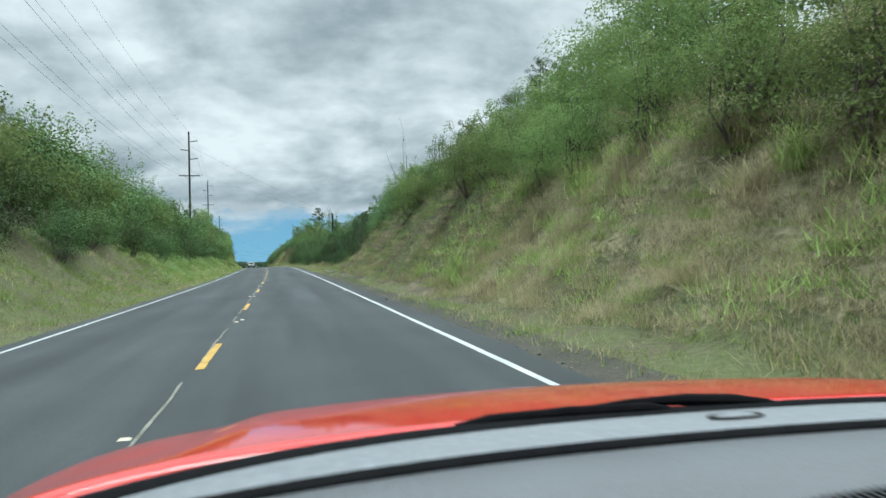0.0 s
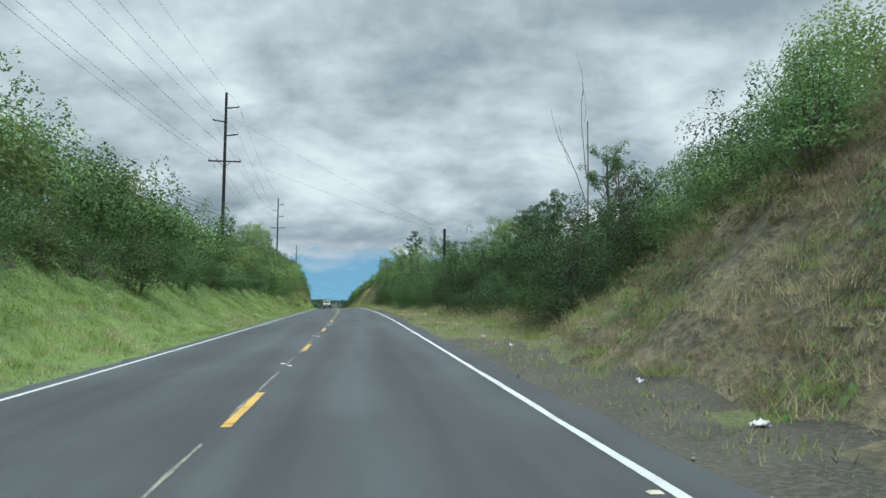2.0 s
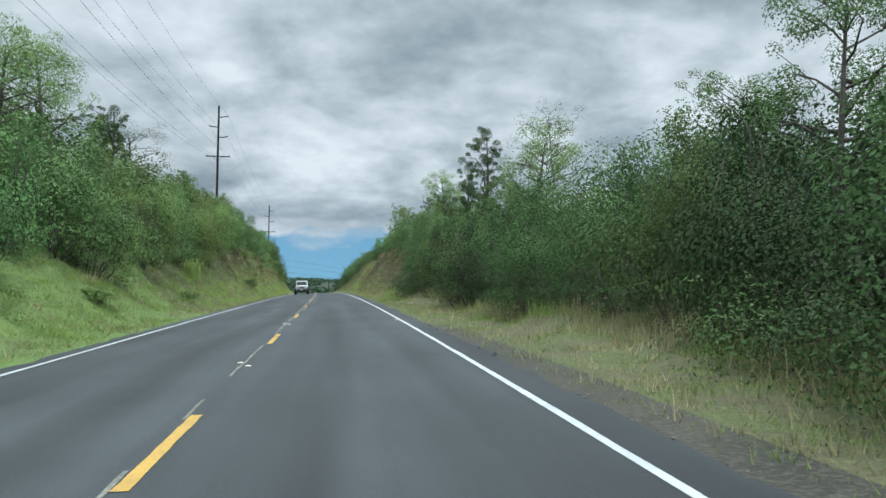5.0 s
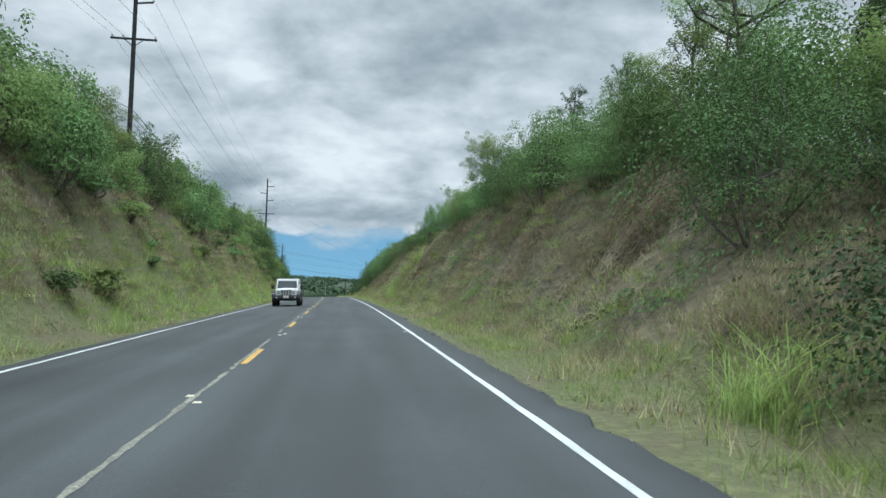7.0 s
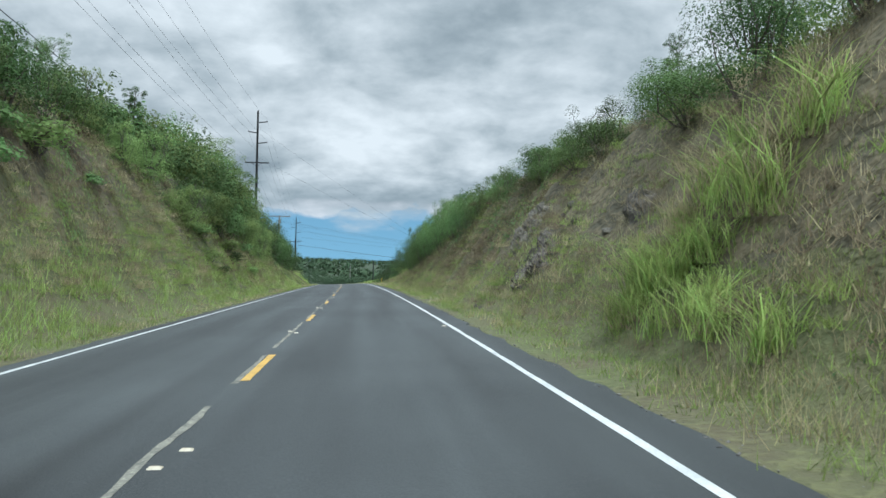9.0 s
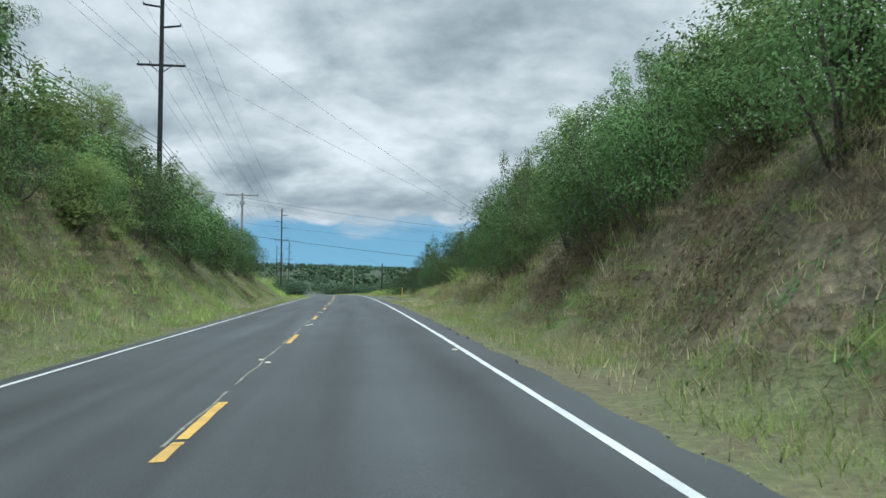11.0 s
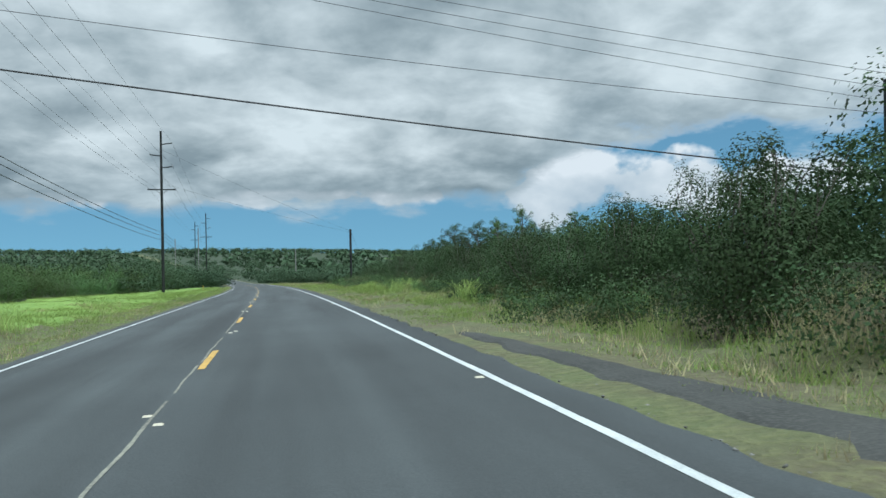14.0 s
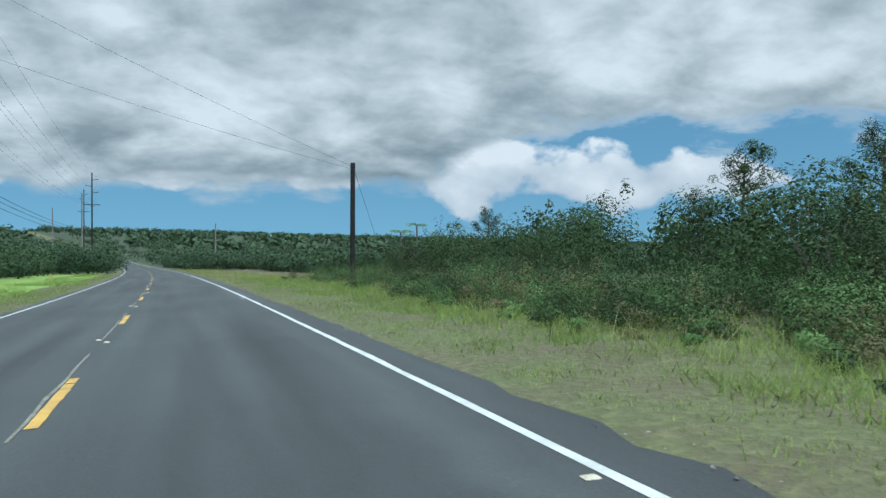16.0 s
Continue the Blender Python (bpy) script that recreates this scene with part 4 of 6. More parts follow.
            lobes = [((0, 0, 0.05), (wide, wide * 0.7, tall))]
            for _ in range(3):
                d = rng.normal(size=2) * wide * 0.8
                lobes.append(((d[0], d[1], 0.05), (wide * 0.5, wide * 0.5, tall * 0.8)))
            v, f = leaf_cloud(rng, lobes, 170 if leaf < 5 else 260, 0.05 if leaf < 5 else 0.035, 3.0 if leaf > 4 else 1.7)
            base = place(s, side * n)
            ahead, aside = place(s + 0.3, side * n), place(s, side * (n + 0.3))
            along, out = np.array(ahead - base) / 0.3, np.array(aside - base) / 0.3
            laid = np.array(base) + v[:, :1] * along + v[:, 1:2] * out + np.array([0, 0, 1.0]) * v[:, 2:3]
            verts.append(laid)
            faces.append(f + o)
            o += len(v)
        ob = new("bank_weeds", quick_mesh("bank_weeds", np.concatenate(verts), np.concatenate(faces), LEAF[leaf]))
        tagged(ob, "low leafy weeds creeping over the cut bank" if leaf < 5 else "dead brown weeds in mounds on the cut bank", "weeds", kind="stuff")
    # Weeds before the wood's edge on the open stretch.
    for leaf, share in ((0, 80), (1, 230), (3, 420), (6, 130)):
        verts, faces, o = [], [], 0
        for k in range(share):
            s = 380 + 88 * rng.random() if k % 3 else 419 + 24 * rng.random()
            edge = wood_edge(1, s)
            n = (7.6 if k % 3 else 7.1) + (edge - 6.8) * rng.random() ** 0.65
            tall = (0.3 + 0.95 * rng.random()) * min(1.0, 0.3 + (n - 7.4) / 3)
            lobes = [((0, 0, tall * 0.4), (tall * 0.6, tall * 0.6, tall * 0.4))]
            for _ in range(4):
                d = rng.normal(size=2) * tall * 0.4
                lobes.append(((d[0], d[1], tall * (0.3 + 0.6 * rng.random())), (0.16, 0.16, tall * 0.3)))
            v, f = leaf_cloud(rng, lobes, 460, 0.03)
            verts.append(moved(v, place(s, n, -0.03)))
            faces.append(f + o)
            o += len(v)
        ob = new("undergrowth", quick_mesh("undergrowth", np.concatenate(verts), np.concatenate(faces), LEAF[leaf]))
        tagged(ob, "leafy green weeds before the wood's edge", "weeds", kind="stuff")
    # Single trees that stand out.
    one = Matrix.Identity(4)
    for source, s, n, k in ((TREES[1], 188, 13.3, 1.18), (TREES[1], 195.5, 13.6, 0.9), (TREES[0], 181, 13.5, 0.75), (TREES[1], 258.6, -16.1, 0.95), (TREES[5], 192, -14.5, 0.95), (TREES[0], 293, -14.5, 0.55), (TREES[1], 206, -21.0, 1.15), (TREES[2], 206, 12.5, 0.62), (TREES[0], 251, 12.0, 0.6), (TREES[4], 421.0, 14.6, 0.78), (TREES[4], 456, 17.0, 0.66), (TREES[3], 82.6, 11.8, 0.92), (TREES[3], 80.4, 12.0, 0.85), (TREES[3], 78.4, 11.8, 0.74), (TREES[0], 20, 12.5, 0.75), (TREES[2], 27, 12.6, 0.65), (TREES[3], 33, 12.2, 0.62), (TREES[3], 44, 12.0, 0.6), (TREES[0], 12, 12.4, 0.7), (TREES[2], 199, 12.4, 0.95), (TREES[3], 203.0, 12.2, 0.85), (TREES[0], 233.0, 11.6, 0.75), (TREES[2], 229.5, 11.8, 0.8), (TREES[3], 209.5, 12.4, 0.75), (TREES[3], 216.0, 12.2, 0.8), (TREES[2], 222.0, 12.6, 0.62), (TREES[3], 229.0, 12.2, 0.72), (TREES[3], 236.0, 12.4, 0.7), (TREES[3], 247.3, 12.2, 0.62), (TREES[3], 257.0, 12.0, 0.5), (TREES[3], 109.0, 11.4, 0.72), (TREES[3], 115.6, 11.2, 0.76), (TREES[0], 103.0, 12.0, 0.72), (TREES[3], 182.0, 12.4, 0.8), (TREES[0], 331.8, 11.2, 0.68), (TREES[3], 328.5, 11.2, 0.8), (TREES[2], 325.0, 11.6, 0.7), (TREES[3], 335.0, 11.4, 0.8), (TREES[3], 339.0, 11.4, 0.76), (TREES[1], 91.0, 11.8, 0.66), (TREES[4], 94.2, 11.6, 0.86), (TREES[1], 98.0, 11.6, 0.62), (TREES[3], 344.0, 12.0, 0.66), (TREES[3], 394.7, 11.4, 0.55), (TREES[3], 401.0, 12.2, 0.56), (TREES[4], 408.5, 13.0, 0.66), (TREES[4], 365.0, 13.0, 0.9), (TREES[5], 362.6, 13.4, 0.68), (TREES[3], 370.0, 10.6, 0.76), (TREES[4], 434.4, 15.6, 0.66), (TREES[4], 430.6, 15.8, 0.66), (TREES[4], 427.0, 16.2, 0.62), (TREES[0], 292.5, -13.2, 0.6), (TREES[2], 286.0, -13.0, 0.62), (TREES[0], 268.0, -12.8, 0.55)):
        plant(source, s, n, one @ Matrix.Rotation(s, 4, "Z") @ Matrix.Diagonal((k, k, k, 1)))
    plant(DEAD[1], 111.0, 19.6, Matrix.Diagonal((1.3, 1.3, 2.5, 1)))
    plant(TREES[5], 173.3, 14.2, Matrix.Rotation(2.0, 4, "Z") @ Matrix.Diagonal((0.62, 0.62, 1.22, 1)))
    for k, (s, n, z) in enumerate(((188, -28, 1.6), (143, 13.5, 0.9), (204, -24, 1.3), (86, -16, 0.75), (97, -18, 0.75), (76, -15, 0.8), (136, 14, 0.7), (302, -14, 0.8), (52, -15, 0.8), (120, -17, 0.8))):
        plant(DEAD[(0, 2)[k % 2]], s, n, Matrix.Rotation(s, 4, "Z") @ Matrix.Diagonal((z * 0.45, z * 0.45, z, 1)))
    spots = [(2, 186.8, 6.0, 0.42), (2, 187.3, 6.3, 0.5), (2, 187.1, 5.8, 0.4), (0, 390.0, 7.6, 0.45), (2, 405.0, 7.4, 0.5), (0, 404.5, 8.0, 0.55), (0, 411.5, 8.8, 0.4), (1, 24.4, 6.8, 0.42), (0, 24.8, 6.6, 0.36), (0, 178.0, -7.4, 0.75), (0, 178.9, -7.6, 0.7), (1, 82.5, 8.0, 0.42), (1, 86.0, 8.0, 0.4), (1, 106, 7.6, 0.45), (1, 110, 7.8, 0.45), (1, 345, 7.4, 0.36), (0, 352, 7.8, 0.4), (0, 340, 7.4, 0.45), (1, 377, -8.2, 1.0), (0, 380, -8.0, 0.9), (1, 384, -8.6, 1.0), (0, 330, 8.0, 0.7), (1, 11.9, 8.6, 0.55), (0, 9.8, 8.2, 0.4), (1, 10.6, 8.0, 0.5), (0, 23.6, 8.6, 0.5), (1, 15.5, 8.2, 0.5), (0, 18.5, 8.4, 0.5), (1, 20.0, 8.0, 0.5)]
    # The reed bed that climbs the bank, green at its foot and dry at its top.
    for k in range(17):
        spots.append((0 if k % 3 else 2, 239.6 + 7.4 * rng.random(), 5.8 + 1.0 * rng.random(), 0.26 + 0.24 * rng.random()))
    for k in range(20):
        q = rng.random()
        spots.append((2 if rng.random() < 0.5 else 1, 241.4 + 1.0 * q + 3.6 * rng.random(), 6.8 + 1.7 * q, 0.36 + 0.26 * rng.random()))
    # The reed bed on the open verge.
    for k in range(16):
        q = rng.random()
        spots.append((0, 409.5 + 6.3 * q, 6.3 + 1.1 * rng.random(), 0.22 + 0.14 * rng.random()))
    for kind, s, n, z in spots:
        plant(CLUMPS[kind], s, n, Matrix.Rotation(s * 3, 4, "Z") @ Matrix.Diagonal((z, z, z, 1)), -0.02)


build_woods()


def build_far_woods():
    """Woodland that fills the low land and the far rise ahead."""
    rng = np.random.default_rng(9)
    verts, faces, o = [], [], 0
    for k in range(5400):
        if k < 1300:
            s = 462 + 190 * rng.random()
            n = (12.5 if s < 545 else 7.0) + (26 + (s - 440) * 0.25) * rng.random() ** (1.0 if s < 545 else 1.6)
            count, size, tall = 340, 0.21, 2.4 + 4.2 * rng.random() ** 1.5
        elif k < 2700:
            s = 640 + 430 * rng.random() ** 1.2
            n = 7.5 + (30 + (s - 440) * 0.5) * rng.random()
            count, size, tall = 130, 0.52, 3.5 + 4 * rng.random()
        else:
            s = 700 + 1900 * rng.random()
            n = 20 + 900 * rng.random()
            count, size, tall = 26, 2.4, 6 + 5 * rng.random()
        n *= 1 if rng.random() < 0.45 else -1
        if n > 0 and k < 2700:
            tall *= 0.5 if s < 545 else 0.75
        lobes = [((0, 0, tall * 0.5), (tall * 0.5, tall * 0.5, tall * 0.48))]
        for _ in range(3):
            d = rng.normal(size=2) * tall * 0.38
            lobes.append(((d[0], d[1], tall * (0.3 + 0.35 * rng.random())), (tall * 0.3, tall * 0.3, tall * 0.28)))
        v, f = leaf_cloud(rng, lobes, count, size)
        verts.append(moved(v, place(s, n, -0.3)))
        faces.append(f + o)
        o += len(v)
    ob = new("far_woodland", quick_mesh("far_woodland", np.concatenate(verts), np.concatenate(faces), LEAF[4]))
    tagged(ob, "far green woodland over the low land", "woodland", kind="stuff")


build_far_woods()


def papaya_tree(s, n, top):
    """A thin bare stem with an umbrella of lobed leaves on long stalks."""
    rng = np.random.default_rng(int(s))
    root = new("papaya_tree")
    foot, head = place(s, n, -0.2), at_height(s, n, top)
    obj("trunk", *tube([foot, (foot + head) / 2 + Vector((0.05, 0, 0)), head], [0.11, 0.09, 0.07], 8), BARK_PALE, root)
    for k in range(11):
        a, q = k * 2.4, 0.35 + 0.5 * rng.random()
        way = Vector((math.cos(a), math.sin(a), 0.0))
        tip = head + way * (0.45 + 0.4 * q) + Vector((0, 0, 0.35 - 0.5 * (1 - q)))
        stalk = obj("leaf_stalk", *tube([head, (head + tip) / 2 + Vector((0, 0, 0.08)), tip], [0.02, 0.016, 0.012], 5), LEAF[0], root)
        side = Vector((-way.y, way.x, 0.0))
        v, f = [tip], []
        for m in range(14):
            b = m / 14 * 2 * math.pi
            r = 0.34 if m % 2 else 0.17
            v.append(tip + way * r * math.cos(b) + side * r * math.sin(b) - Vector((0, 0, 0.35 * r)))
        for m in range(14):
            f.append((0, 1 + m, 1 + (m + 1) % 14))
        obj("leaf", v, f, LEAF[0], stalk)
    return tagged(root, "slender papaya tree with an umbrella of lobed leaves", "tree", "papaya trees")



def build_grass():
    for side in (1, -1):
        first = lambda s, side=side: 4.6 if side > 0 else 4.3
        out = lambda s, side=side: min(rise_of(side, s)[1] + (1.8 if side > 0 else 3.0), wood_edge(side, s) + 0.5) if s < 388 or side > 0 else 11.0
        tagged(strew_grass("verge_grass", side, -2, 470, first, out, 26, 0.11, 0.013, 1.1, GRASS_GREEN, 41 + side, 9, keep=-0.35, spread=1.5), "short green verge grass beside the asphalt", "grass", kind="stuff")
        tagged(strew_grass("verge_grass", side, -2, 420, first, out, 6, 0.24, 0.02, 0.9, GRASS_DRY, 45 + side, keep=-0.1), "thin dry stalks among the verge grass", "grass", kind="stuff")
        inner = lambda s, side=side: rise_of(side, s)[1] + (0.2 if side > 0 else 0.8)
        edge = lambda s, side=side: wood_edge(side, s) + 1.6
        tagged(strew_grass("bank_grass", side, -2 if side > 0 else 188, 392, inner, edge, 9, 0.26, 0.011, 1.7, GRASS_DRY, 51 + side, 8, 0.0), "dry brownish grass covering the cut bank", "grass", kind="stuff")
        tagged(strew_grass("bank_grass", side, -2, 470, inner, edge, 9 if side > 0 else 13, 0.28, 0.016, 1.4, GRASS_GREEN, 61 + side, 6, keep=0.0 if side > 0 else -0.2), "green grass growing through the dry bank grass", "grass", kind="stuff")
        # Tussocks that hang over one another on the steep banks.
        for s0, s1 in ((-2, 26), (26, 72), (181, 310)) if side > 0 else ((196, 320),):
            tagged(strew_grass("tussock_grass", side, s0, s1, inner, edge, 0.4 if s0 < 0 else 2.0 if s0 < 50 else 2.6 if side > 0 else 1.6, 0.30, 0.010, 1.9, GRASS_BROWN, 71 + side, 105, -0.4 if s0 == 26 else -0.25, 2.8), "brown dry tussocks hanging over the cut bank", "grass", kind="stuff")
            tagged(strew_grass("tussock_grass", side, s0, s1, inner, edge, 8.0 if s0 < 0 else 1.6 if s0 < 50 or side < 0 else 0.6, 0.32, 0.010, 1.5, GRASS_DRY, 81 + side, 105, -0.5 if s0 < 50 else -0.15, 2.6), "straw-coloured tussocks on the cut bank", "grass", kind="stuff")
            tagged(strew_grass("tussock_grass", side, s0, s1, inner, edge, 1.0 if s0 < 0 or side < 0 else 1.4 if s0 < 50 else 1.1, 0.30, 0.011, 1.8, GRASS_GREEN, 91 + side, 105, -0.4 if s0 == 26 else -0.05, 2.6), "green tussocks on the cut bank", "grass", kind="stuff")
    # Lush grass along the foot of the other bank.
    tagged(strew_grass("tussock_grass", -1, 6, 330, lambda s: 4.8, lambda s: 7.6, 1.6, 0.32, 0.015, 1.3, GRASS_GREEN, 111, 60, -0.2, 2.6), "lush green grass along the foot of the bank", "grass", kind="stuff")
    tagged(strew_grass("tussock_grass", -1, 6, 330, lambda s: 4.8, lambda s: 7.6, 0.7, 0.34, 0.014, 1.3, GRASS_DRY, 112, 50, -0.05, 2.6), "yellowing grass along the foot of the bank", "grass", kind="stuff")
    tagged(strew_grass("tall_grass", -1, 168, 330, lambda s: 4.9, lambda s: 7.0, 3.0, 0.6, 0.016, 0.9, GRASS_REED, 113, 26, -0.15, 2.4), "tall yellow-green grass along the foot of the bank", "grass", kind="stuff")
    tagged(strew_grass("tussock_grass", 1, -2, 30, lambda s: 6.4, lambda s: wood_edge(1, s) + 0.8, 4.0, 0.42, 0.018, 1.3, GRASS_REED, 114, 50, -0.15, 2.8), "yellow-green tussocks on the cut bank", "grass", kind="stuff")
    # Pale tall grass before the woods.
    for s0, s1 in ((76, 172), (300, 384)):
        tagged(strew_grass("tall_grass", 1, s0, s1, lambda s: 7.0, lambda s: wood_edge(1, s) + 0.4, 5.5 if s0 < 200 else 1.6, 0.72, 0.012, 0.8, GRASS_DRY, 121, 24, -0.2, 2.2), "pale tall grass at the edge of the wood", "grass", kind="stuff")
        tagged(strew_grass("tall_grass", 1, s0, s1, lambda s: 6.7, lambda s: wood_edge(1, s) + 0.6, 3.0, 0.5, 0.014, 0.9, GRASS_GREEN, 122, 24, -0.2, 2.2), "green tall grass at the edge of the wood", "grass", kind="stuff")
    tagged(strew_grass("tussock_grass", 1, 304, 350, lambda s: 6.6, lambda s: wood_edge(1, s) + 0.6, 2.4, 0.4, 0.015, 1.6, GRASS_BROWN, 123, 60, -0.2, 2.4), "brown dry tussocks on the low bank", "grass", kind="stuff")
    tagged(strew_grass("tall_grass", 1, 178, 330, lambda s: 4.75, lambda s: 6.9, 3.4, 0.34, 0.011, 1.2, GRASS_GREEN, 131, 30, -0.25, 2.4), "green grass along the foot of the cut bank", "grass", kind="stuff")
    tagged(strew_grass("tall_grass", 1, 178, 330, lambda s: 4.9, lambda s: 6.9, 1.6, 0.42, 0.010, 1.1, GRASS_DRY, 132, 30, -0.1, 2.4), "pale seeding grass along the foot of the cut bank", "grass", kind="stuff")
    tagged(strew_grass("tall_grass", -1, 371, 390, lambda s: 6.4, lambda s: 10.0, 7.0, 0.8, 0.012, 0.9, GRASS_REED, 133, 24, -0.3, 2.6), "tall yellow-green grass on the end of the bank", "grass", kind="stuff")
    tagged(strew_grass("tall_grass", -1, 388, 540, lambda s: 4.6, lambda s: 9.6, 3.0, 0.32, 0.014, 1.2, GRASS_GREEN, 134, 16, -0.3, 2.2), "rough green grass beside the meadow", "grass", kind="stuff")
    tagged(strew_grass("tall_grass", 1, 466, 560, lambda s: 4.7, lambda s: 9.6, 3.0, 0.36, 0.016, 1.2, GRASS_GREEN, 135, 14, -0.3, 2.2), "rough green grass on the far verge", "grass", kind="stuff")
    tagged(strew_grass("tall_grass", 1, 466, 560, lambda s: 4.7, lambda s: 9.6, 2.0, 0.4, 0.014, 1.2, GRASS_DRY, 136, 12, -0.1, 2.2), "pale dry grass on the far verge", "grass", kind="stuff")
    wide = lambda s: wood_edge(1, s) + 0.5
    tagged(strew_grass("tall_grass", 1, 384, 480, lambda s: 6.0, lambda s: 9.5, 9, 0.34, 0.014, 1.4, GRASS_GREEN, 101, 14, None, 1.8), "tall green grass on the open verge", "grass", kind="stuff")
    tagged(strew_grass("tall_grass", 1, 384, 480, lambda s: 6.6, wide, 1.2, 0.42, 0.012, 1.2, GRASS_DRY, 102, 8, None, 1.5), "dry seed stalks among the tall grass", "grass", kind="stuff")


build_grass()
for source in (*BUSHES, *LITE, SHRUB, *SHRUBS, *TREES, *DEAD, *CLUMPS):
    drop_source(source)


# ---- poles and lines ----
PAPAYAS = ((478.0, 20.2, 4.3), (480.5, 19.6, 3.8))


def at_height(s, n, z):
    x, y, _ = at_road(s, n)
    return Vector((float(x), float(y), float(np.interp(s, _S, _Z) + z)))


def box_between(a, b, w, h):
    """A beam from a to b, w wide and h high."""
    a, b = Vector(a), Vector(b)
    d = (b - a).normalized()
    side = d.cross(Vector((0, 0, 1))).normalized() * w / 2
    up = side.cross(d).normalized() * h / 2
    v = [p + i * side + j * up for p in (a, b) for i in (-1, 1) for j in (-1, 1)]
    return v, [(0, 1, 3, 2), (4, 6, 7, 5), (0, 4, 5, 1), (2, 3, 7, 6), (0, 2, 6, 4), (1, 5, 7, 3)]


def insulator(p, h=0.22, r=0.06):
    x, y, z = p
    prof = [(0, 0.5), (0.3, 0.5), (0.35, 1.0), (0.5, 1.0), (0.55, 0.6), (0.65, 1.0), (0.8, 0.9), (1.0, 0.3)]
    return tube([(x, y, z + q * h) for q, _ in prof], [r * k for _, k in prof], 8)


def utility_pole(s, n, top, label, wood, lean=0.0):
    """A pole with its foot in the ground. Heights are over the road's centre."""
    root = new("utility_pole")
    foot = place(s, n, -0.6)
    head = at_height(s, n + lean, top)
    obj("shaft", *tube([foot, foot.lerp(head, 0.5), head], [0.19, 0.16, 0.125], 12), wood, root)
    tagged(root, label, "utility pole", "utility poles")
    return root, head


def across(s):
    a = float(heading(s))
    return Vector((math.cos(a), math.sin(a), 0))


def transmission_pole(s, n, top):
    """Three short side arms, one alternating, over a long crossarm. Returns the places where wires hang."""
    root, head = utility_pole(s, n, top, "tall dark wooden utility pole with crossarm and side arms", WOOD_DARK)
    ax = across(s)
    ties = []
    for drop, sign in ((1.6, 1), (3.0, -1), (4.4, 1)):
        a = head - Vector((0, 0, drop))
        b = a + ax * sign * 1.25 + Vector((0, 0, 0.16))
        obj("side_arm", *box_between(a, b, 0.09, 0.12), WOOD_DARK, root)
        tagged(obj("insulator", *insulator(b - Vector((0, 0, 0.02))), CERAMIC, root), "grey ceramic insulator")
        ties.append(b + Vector((0, 0, 0.2)))
    a = head - Vector((0, 0, 7.0))
    obj("crossarm", *box_between(a - ax * 1.6, a + ax * 1.6, 0.11, 0.14), WOOD_DARK, root)
    for sign in (-1, 1):
        obj("brace", *box_between(a + ax * sign * 0.75, a - Vector((0, 0, 0.55)), 0.04, 0.05), WOOD_DARK, root)
    for k in (-1.5, -0.75, 1.5):
        p = a + ax * k + Vector((0, 0, 0.07))
        tagged(obj("insulator", *insulator(p), CERAMIC, root), "grey ceramic insulator")
        ties.append(p + Vector((0, 0, 0.2)))
    for drop in (5.2, 5.6, 6.1):
        ties.append(a - Vector((0, 0, drop)) + ax * 0.2)
    ties.append(head)
    return ties


def wire(a, b, sag, r, label, name="power_line", group="power lines", steps=14):
    pts = [a.lerp(b, k / steps) - Vector((0, 0, sag * 4 * (k / steps) * (1 - k / steps))) for k in range(steps + 1)]
    ob = obj(name, *tube(pts, [r] * (steps + 1), 5), CABLE)
    return tagged(ob, label, "cable", group)


def stub_pole(s, n, top):
    root = new("guy_pole")
    foot, head = place(s, n, -0.6), at_height(s, n, top)
    obj("shaft", *tube([foot, foot.lerp(head, 0.5), head], [0.17, 0.155, 0.14], 12), WOOD_DARK, root)
    obj("cap", *tube([head - Vector((0, 0, 0.25)), head - Vector((0, 0, 0.15))], [0.16, 0.16], 12), CABLE, root)
    tagged(root, "short dark wooden guy pole at the wood's edge", "utility pole", "guy poles")
    return head


POLES = [(22.0, -12.4, 22.0), (130.7, -11.6, 22.0), (237.8, -13.7, 25.7), (339.8, -11.6, 23.3), (462.8, -11.0, 19.3), (607, -10.2, 21.4), (690, -13.0, 24.0)]


